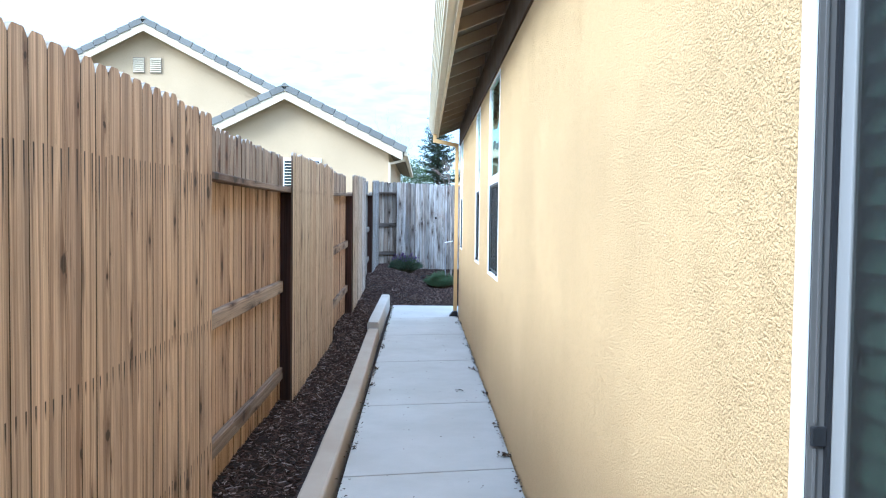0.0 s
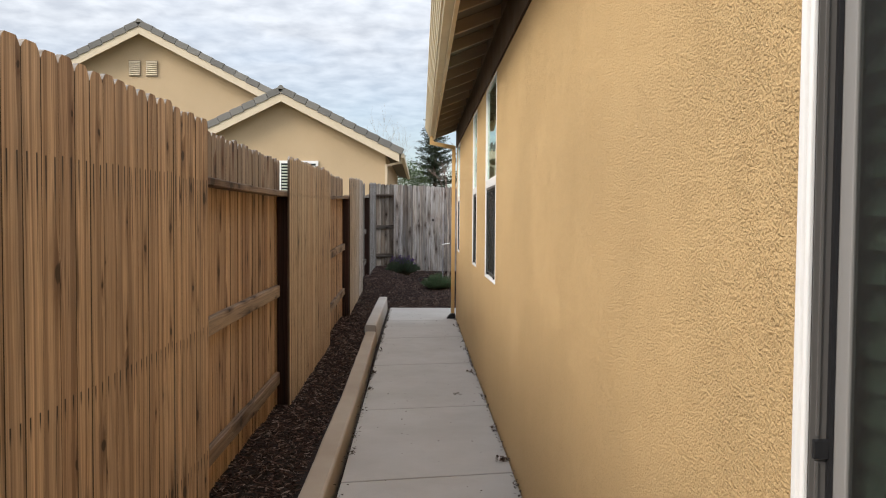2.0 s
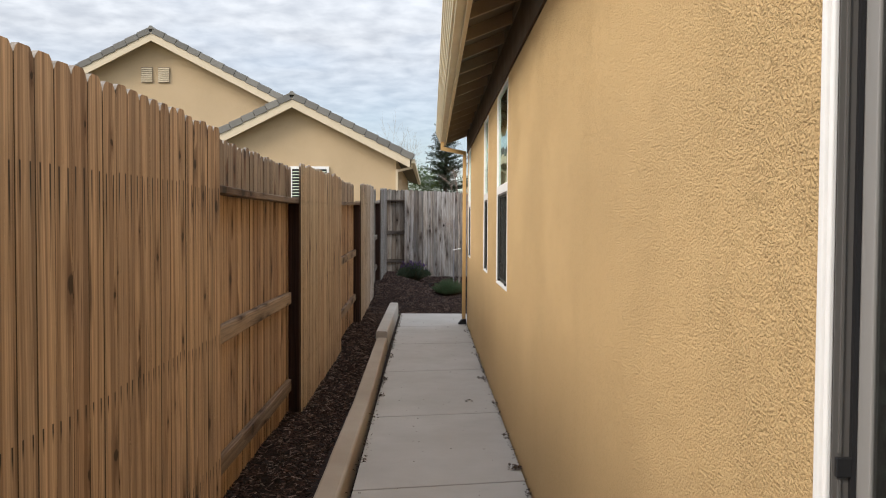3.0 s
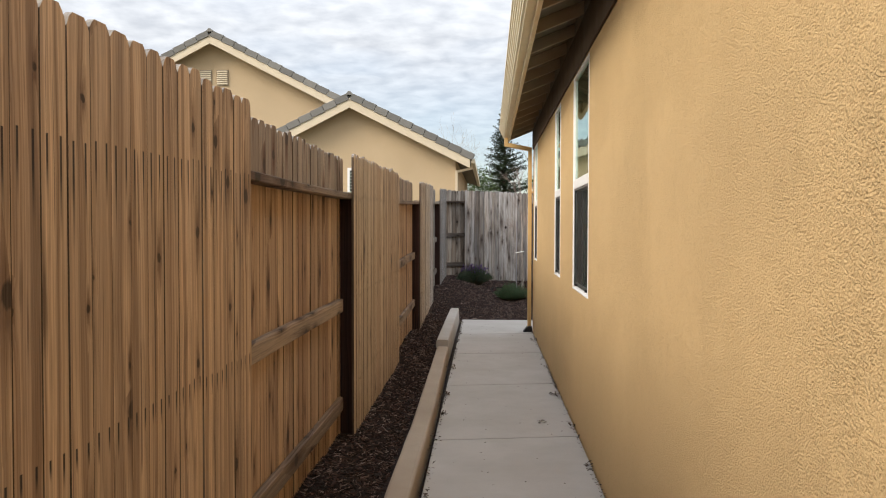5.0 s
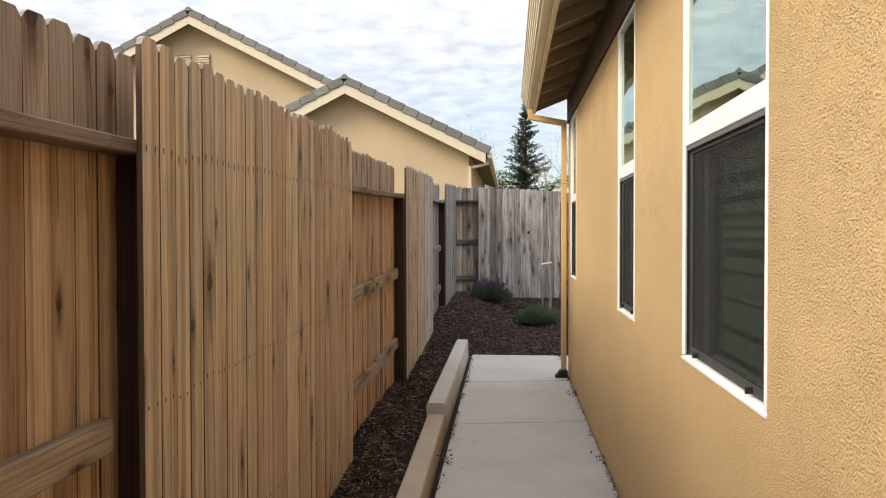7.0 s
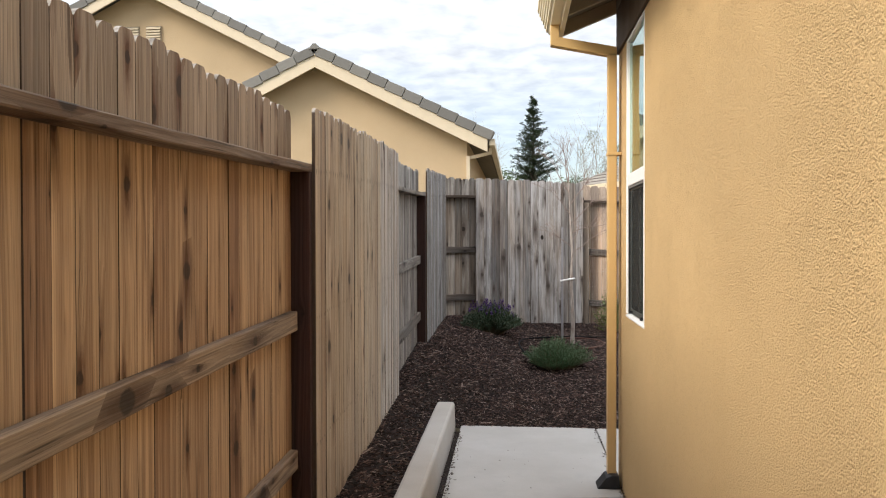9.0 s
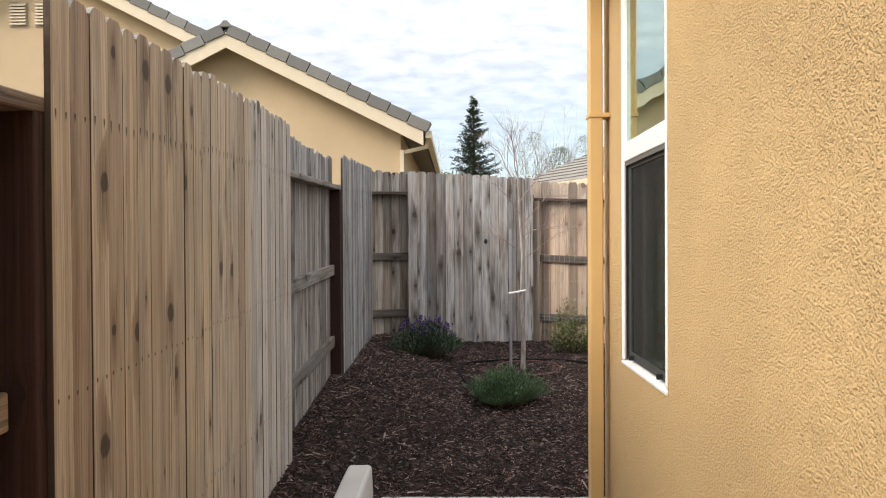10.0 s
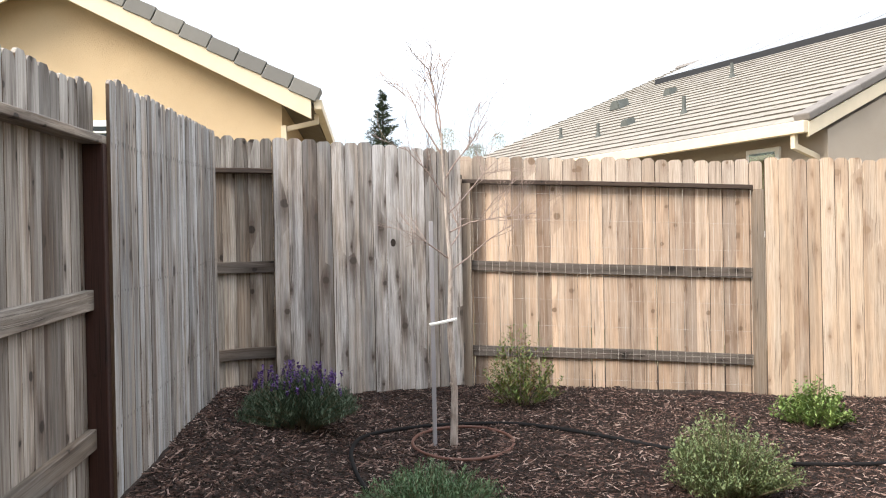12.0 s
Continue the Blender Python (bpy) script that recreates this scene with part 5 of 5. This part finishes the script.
def sapling():
    rng = random.Random(21)
    x, y = 0.695, 17.84
    z = mulch_z(x, y, False)
    ob = empty("sapling", "young bare tree with thin twigs tied to a stake", "tree")
    bm = bmesh.new()
    lean = lambda h: lerp(h, (0.0, 1.0, 1.4, 1.75, 2.05), (0.0, 0.0, -0.004, -0.025, -0.05))
    pts = [(x + lean(h) + q, y, z + h) for h, q in ((-0.05, 0), (0.35, 0.012), (0.75, -0.012), (1.15, 0.004), (1.55, -0.008), (2.05, 0.006))]
    tube(bm, pts, [0.028, 0.022, 0.020, 0.017, 0.013, 0.008], 9)
    for k in range(9):
        t = rng.uniform(0, 1)
        bmesh.ops.create_icosphere(bm, subdivisions=1, radius=0.016, matrix=Matrix.Translation((x + rng.uniform(-0.010, 0.010), y - 0.006, z + 0.15 + t * 1.1)))
    part("trunk", bm, M_BARK, ob)
    for zz, dx, dz, ln in ((1.15, 0.85, 0.55, 0.62), (1.22, -0.7, 0.5, 0.34), (1.40, 0.9, 0.35, 0.60), (1.52, 0.75, 0.75, 0.62), (1.62, -0.6, 0.9, 0.45), (1.75, 0.45, 1.0, 0.48), (1.90, -0.5, 1.0, 0.52), (2.02, -0.15, 1.0, 0.46), (2.03, 0.22, 1.0, 0.46), (1.30, 0.3, 0.4, 0.4)):
        bm, twigs = bmesh.new(), bmesh.new()
        branch(bm, (x + lean(zz), y, z + zz), (dx, rng.uniform(-0.5, 0.5), dz), ln, 0.0062, 2, rng, 0.35, 6, 0.5, 0.30, twigs)
        limb = part("branch", bm, M_TWIG, ob)
        t = part("twig", twigs, M_TWIG, limb)
        t["kind"] = "stuff"
    st = empty("tree_stake", "grey metal tree stake with white tie", "stake")
    zs = mulch_z(x - 0.12, y + 0.02, False)
    part("pole", box(x - 0.135, x - 0.108, y + 0.01, y + 0.035, zs - 0.1, 1.66, 0.003), M_STEEL, st)
    bm = bmesh.new()
    tube(bm, [(x - 0.145, y - 0.02, 0.985), (x - 0.07, y - 0.035, 1.0), (x + 0.012, y - 0.03, 1.015), (x + 0.03, y + 0.01, 1.015)], 0.011, 6)
    part("tie", bm, M_WHITE, st, "white plastic tie")


sapling()


def conifer(name, label, x, y, z0, height, radius, seed, mat, dense=1.0):
    rng = random.Random(seed)
    ob = empty(name, label, "tree")
    bm = bmesh.new()
    tube(bm, [(x, y, z0), (x, y, z0 + height * 0.5), (x, y, z0 + height)], [height * 0.018, height * 0.011, 0.01], 8)
    items = []
    for i in range(int(430 * dense)):
            z = 0.05 + 0.945 * rng.random() ** 1.15
            a = rng.uniform(0, 2 * math.pi)
            ln = radius * (1 - z) ** 1.08 * (0.40 + 0.72 * rng.random()) + 0.06
            dz = -0.30 * (1 - z) + 0.45 * z + rng.gauss(0, 0.08)
            d = Vector((math.cos(a), math.sin(a), dz))
            p = Vector((x, y, z0 + z * height))
            e = p + d * ln + Vector((0, 0, 0.12 * ln))
            if ln > 0.35:
                tube(bm, [p, p + d * ln * 0.6, e], [0.02, 0.012, 0.005], 3)
            m = int(16 + 34 * ln)
            for k in range(m):
                t = rng.uniform(0.12, 1.0)
                q = p.lerp(e, t)
                w = 0.16 * (1.15 - t) * min(1.0, ln)
                q += Vector((rng.gauss(0, w * 0.6 + 0.03), rng.gauss(0, w * 0.6 + 0.03), rng.gauss(0, 0.035)))
                items.append((*q, d.x + rng.gauss(0, 0.7), d.y + rng.gauss(0, 0.7), d.z + rng.gauss(0, 0.35) - 0.1, rng.uniform(0.12, 0.24), rng.uniform(0.045, 0.085)))
    part("trunk", bm, M_BARK_DARK, ob)
    f = new("crown", leaves_mesh("crown", items, mat))
    f.parent = ob


M_FIR = leaf_mat("needles_dark", (0.018, 0.033, 0.020), (0.042, 0.066, 0.035), (0.080, 0.105, 0.055))
M_FAR_GREEN = leaf_mat("leaf_far", (0.045, 0.085, 0.03), (0.10, 0.15, 0.05), (0.16, 0.20, 0.08))
M_FAR_PALE = leaf_mat("leaf_far_pale", (0.13, 0.15, 0.06), (0.22, 0.22, 0.10), (0.30, 0.28, 0.15))
M_FAR_SAGE = leaf_mat("leaf_far_sage", (0.07, 0.10, 0.05), (0.13, 0.17, 0.09), (0.20, 0.23, 0.14))
M_FAR_TWIG = bark_mat("twig_far", (0.42, 0.38, 0.33), (0.28, 0.25, 0.22))
conifer("conifer_tree", "tall dark green conifer beyond the fence", 1.12, 60.0, 0.0, 10.85, 3.7, 5, M_FIR)


def bare_tree(name, label, x, y, height, seed, mat, kids=4, spread=0.45, leaf=None, crown_r=1.4, leaves=1500):
    rng = random.Random(seed)
    ob = empty(name, label, "tree")
    bm = bmesh.new()
    tube(bm, [(x, y, -0.2), (x + 0.05, y, height * 0.25), (x, y, height * 0.45)], [height * 0.022, height * 0.017, height * 0.012], 7)
    for k in range(9):
        a = rng.uniform(0, 2 * math.pi)
        branch(bm, (x, y, height * rng.uniform(0.25, 0.45)), (math.cos(a) * 0.55, math.sin(a) * 0.55, 1.0), height * rng.uniform(0.35, 0.55), height * 0.0032, 2, rng, 0.3, kids, spread, 0.35)
    part("trunk", bm, mat, ob)
    if leaf:
        items = []
        for k in range(leaves):
            a, q = rng.uniform(0, 2 * math.pi), math.sqrt(rng.random()) * crown_r
            zz = height * rng.uniform(0.35, 0.98)
            q *= math.sin(math.pi * min(1, max(0.05, (zz / height - 0.25) / 0.78)))
            items.append((x + math.cos(a) * q, y + math.sin(a) * q, zz, rng.gauss(0, 1), rng.gauss(0, 1), rng.gauss(0, 1), rng.uniform(0.06, 0.14), 0.05))
        f = new("crown", leaves_mesh("crown", items, leaf))
        f.parent = ob


bare_tree("bare_tree", "pale leafless tree beyond the fence", 5.0, 60.0, 8.7, 31, M_FAR_TWIG, kids=3, leaf=M_FAR_PALE)
bare_tree("bare_tree", "thin leafless tree behind the neighbouring roof", -3.2, 62.0, 8.6, 33, M_FAR_TWIG)
bare_tree("leafy_tree", "sparse grey-green tree beyond the fence", 6.7, 60.0, 7.7, 37, M_FAR_TWIG, leaf=M_FAR_SAGE, crown_r=1.8, leaves=4200)
bare_tree("bare_tree", "leafless tree with pale buds beyond the fence", 8.2, 60.0, 8.4, 35, M_FAR_TWIG, leaf=M_FAR_PALE)


def round_tree(name, label, x, y, height, r, seed, mat):
    rng = random.Random(seed)
    ob = empty(name, label, "tree")
    bm = bmesh.new()
    tube(bm, [(x, y, -0.2), (x, y, height * 0.6)], [0.14, 0.08], 7)
    for k in range(7):
        a = rng.uniform(0, 2 * math.pi)
        branch(bm, (x, y, height * 0.4), (math.cos(a), math.sin(a), 0.9), r * 0.9, 0.05, 1, rng)
    part("trunk", bm, M_BARK_DARK, ob)
    items = []
    for c in range(26):
        v = Vector((rng.gauss(0, 1), rng.gauss(0, 1), rng.gauss(0, 0.8))).normalized() * r * rng.uniform(0.35, 0.95)
        for k in range(70):
            q = v + Vector((rng.gauss(0, 0.28 * r), rng.gauss(0, 0.28 * r), rng.gauss(0, 0.2 * r)))
            items.append((x + q.x, y + q.y, height - r + q.z, rng.gauss(0, 1), rng.gauss(0, 1), rng.gauss(0, 0.7), rng.uniform(0.12, 0.25), 0.1))
    f = new("crown", leaves_mesh("crown", items, mat))
    f.parent = ob


round_tree("leafy_tree", "green leafy tree beyond the fence", -0.9, 58.0, 5.6, 1.3, 51, M_FAR_GREEN)
round_tree("leafy_tree", "green leafy tree beside the conifer", 4.2, 63.0, 6.2, 1.6, 52, M_FAR_GREEN)

# ---- irrigation ----
M_TUBE = painted("tube_black", (0.010, 0.0095, 0.010), 0.85, 0.1)
M_TUBE.node_tree.nodes["Principled BSDF"].inputs["Specular IOR Level"].default_value = 0.15
M_HOSE = painted("hose_brown", (0.105, 0.046, 0.032), 0.6, 0.2)


def hose(name, label, pts, r, mat):
    P = [Vector((x, y, mulch_z(x, y, False) + r * 0.9 + 0.006)) for x, y in pts]
    fine = []
    for i in range(len(P) - 1):
        a, b, c, d = P[max(0, i - 1)], P[i], P[i + 1], P[min(len(P) - 1, i + 2)]
        for k in range(6):
            t = k / 6
            fine.append(0.5 * ((2 * b) + (c - a) * t + (2 * a - 5 * b + 4 * c - d) * t * t + (3 * b - a - 3 * c + d) * t * t * t))
    fine.append(P[-1])
    bm = bmesh.new()
    tube(bm, fine, r, 8)
    for f in bm.faces:
        f.smooth = True
    return tagged(part(name, bm, mat), label, "hose")


hose("drip_ring", "brown drip hose ring round the young tree", [(0.76 + 0.335 * math.cos(t), 17.86 + 0.36 * math.sin(t)) for t in np.linspace(0, 2 * math.pi, 17)], 0.011, M_HOSE)
hose("irrigation_tube", "black irrigation tube lying on the mulch", [(0.13, 17.05), (0.06, 17.35), (0.03, 17.70), (0.12, 18.06), (0.45, 18.24), (0.80, 18.28), (1.20, 18.22), (1.6, 18.0), (2.1, 17.6), (2.6, 17.35), (3.2, 17.30), (4.2, 17.4), (6.0, 17.6)], 0.0135, M_TUBE)

# ---- wire netting in front of the pale bay ----
wire = empty("wire_netting", "thin galvanised wire netting against the back fence", "netting")
bm = bmesh.new()
net_y = lambda x: 19.556 - 0.1618 * (x - 0.985)
for k in range(39):
    x = 1.05 + k * 0.0625
    tube(bm, [(x, net_y(x), 0.2), (x + 0.002 * math.sin(k), net_y(x) - 0.003, 2.03 - 0.044 * (x - 1.05))], 0.0010, 3)
for k in range(8):
    z = 0.35 + k * 0.23
    tube(bm, [(1.05, net_y(1.05), z), (2.3, net_y(2.3) - 0.004, z - 0.05), (3.43, net_y(3.43), z - 0.10)], 0.0009, 3)
w = part("mesh_panel", bm, M_WIRE, wire)
w["kind"] = "stuff"

# ---- fallen leaves and debris along the edges ----
M_LITTER = leaf_mat("leaf_litter", (0.025, 0.018, 0.013), (0.06, 0.04, 0.028), (0.11, 0.075, 0.05))
rng = random.Random(77)
items = []
clumps = [(rng.random() < 0.5, rng.uniform(2.0, 14.3), rng.uniform(0.03, 0.16), rng.randrange(2, 9)) for _ in range(210)]
for on_left, cy, reach, n in clumps:
    for _ in range(n):
        y = cy + rng.gauss(0, reach)
        x = walk_left(y) + rng.gauss(0.004, 0.016) if on_left else 0.645 - abs(rng.gauss(0, 0.016))
        items.append((x, y, walk_z(y) + 0.004, rng.gauss(0, 1), rng.gauss(0, 1), rng.uniform(0, 0.4), rng.uniform(0.008, 0.03), rng.uniform(0.008, 0.02)))
for k in range(120):
    y = rng.uniform(3.0, 14.0)
    ln = rng.uniform(0.006, 0.020)
    items.append((rng.uniform(-0.35, 0.6), y, walk_z(y) + 0.003, rng.gauss(0, 1), rng.gauss(0, 1), 0.1, ln, ln * rng.uniform(0.5, 0.9)))
for cx, cy, n, s in ((0.605, 5.26, 34, 0.026), (0.585, 8.25, 26, 0.030), (-0.395, 8.2, 24, 0.028), (0.62, 6.05, 12, 0.03), (0.63, 7.1, 12, 0.03), (-0.37, 5.4, 10, 0.03), (-0.38, 7.4, 14, 0.03), (0.40, 7.2, 8, 0.016), (0.62, 11.9, 20, 0.06), (-0.40, 9.6, 16, 0.05), (0.62, 9.7, 14, 0.05)):
    for k in range(n):
        x, y = cx + rng.gauss(0, s * 0.7), cy + rng.gauss(0, s)
        items.append((min(x, 0.65), y, walk_z(y) + 0.003 + abs(rng.gauss(0, 0.006)), rng.gauss(0, 1), rng.gauss(0, 1), rng.uniform(0, 0.8), rng.uniform(0.015, 0.04), rng.uniform(0.01, 0.025)))
lit = new("leaf_litter", leaves_mesh("leaf_litter", items, M_LITTER))
tagged(lit, "dark dry leaf litter along the walkway edges", "leaf litter", kind="stuff")
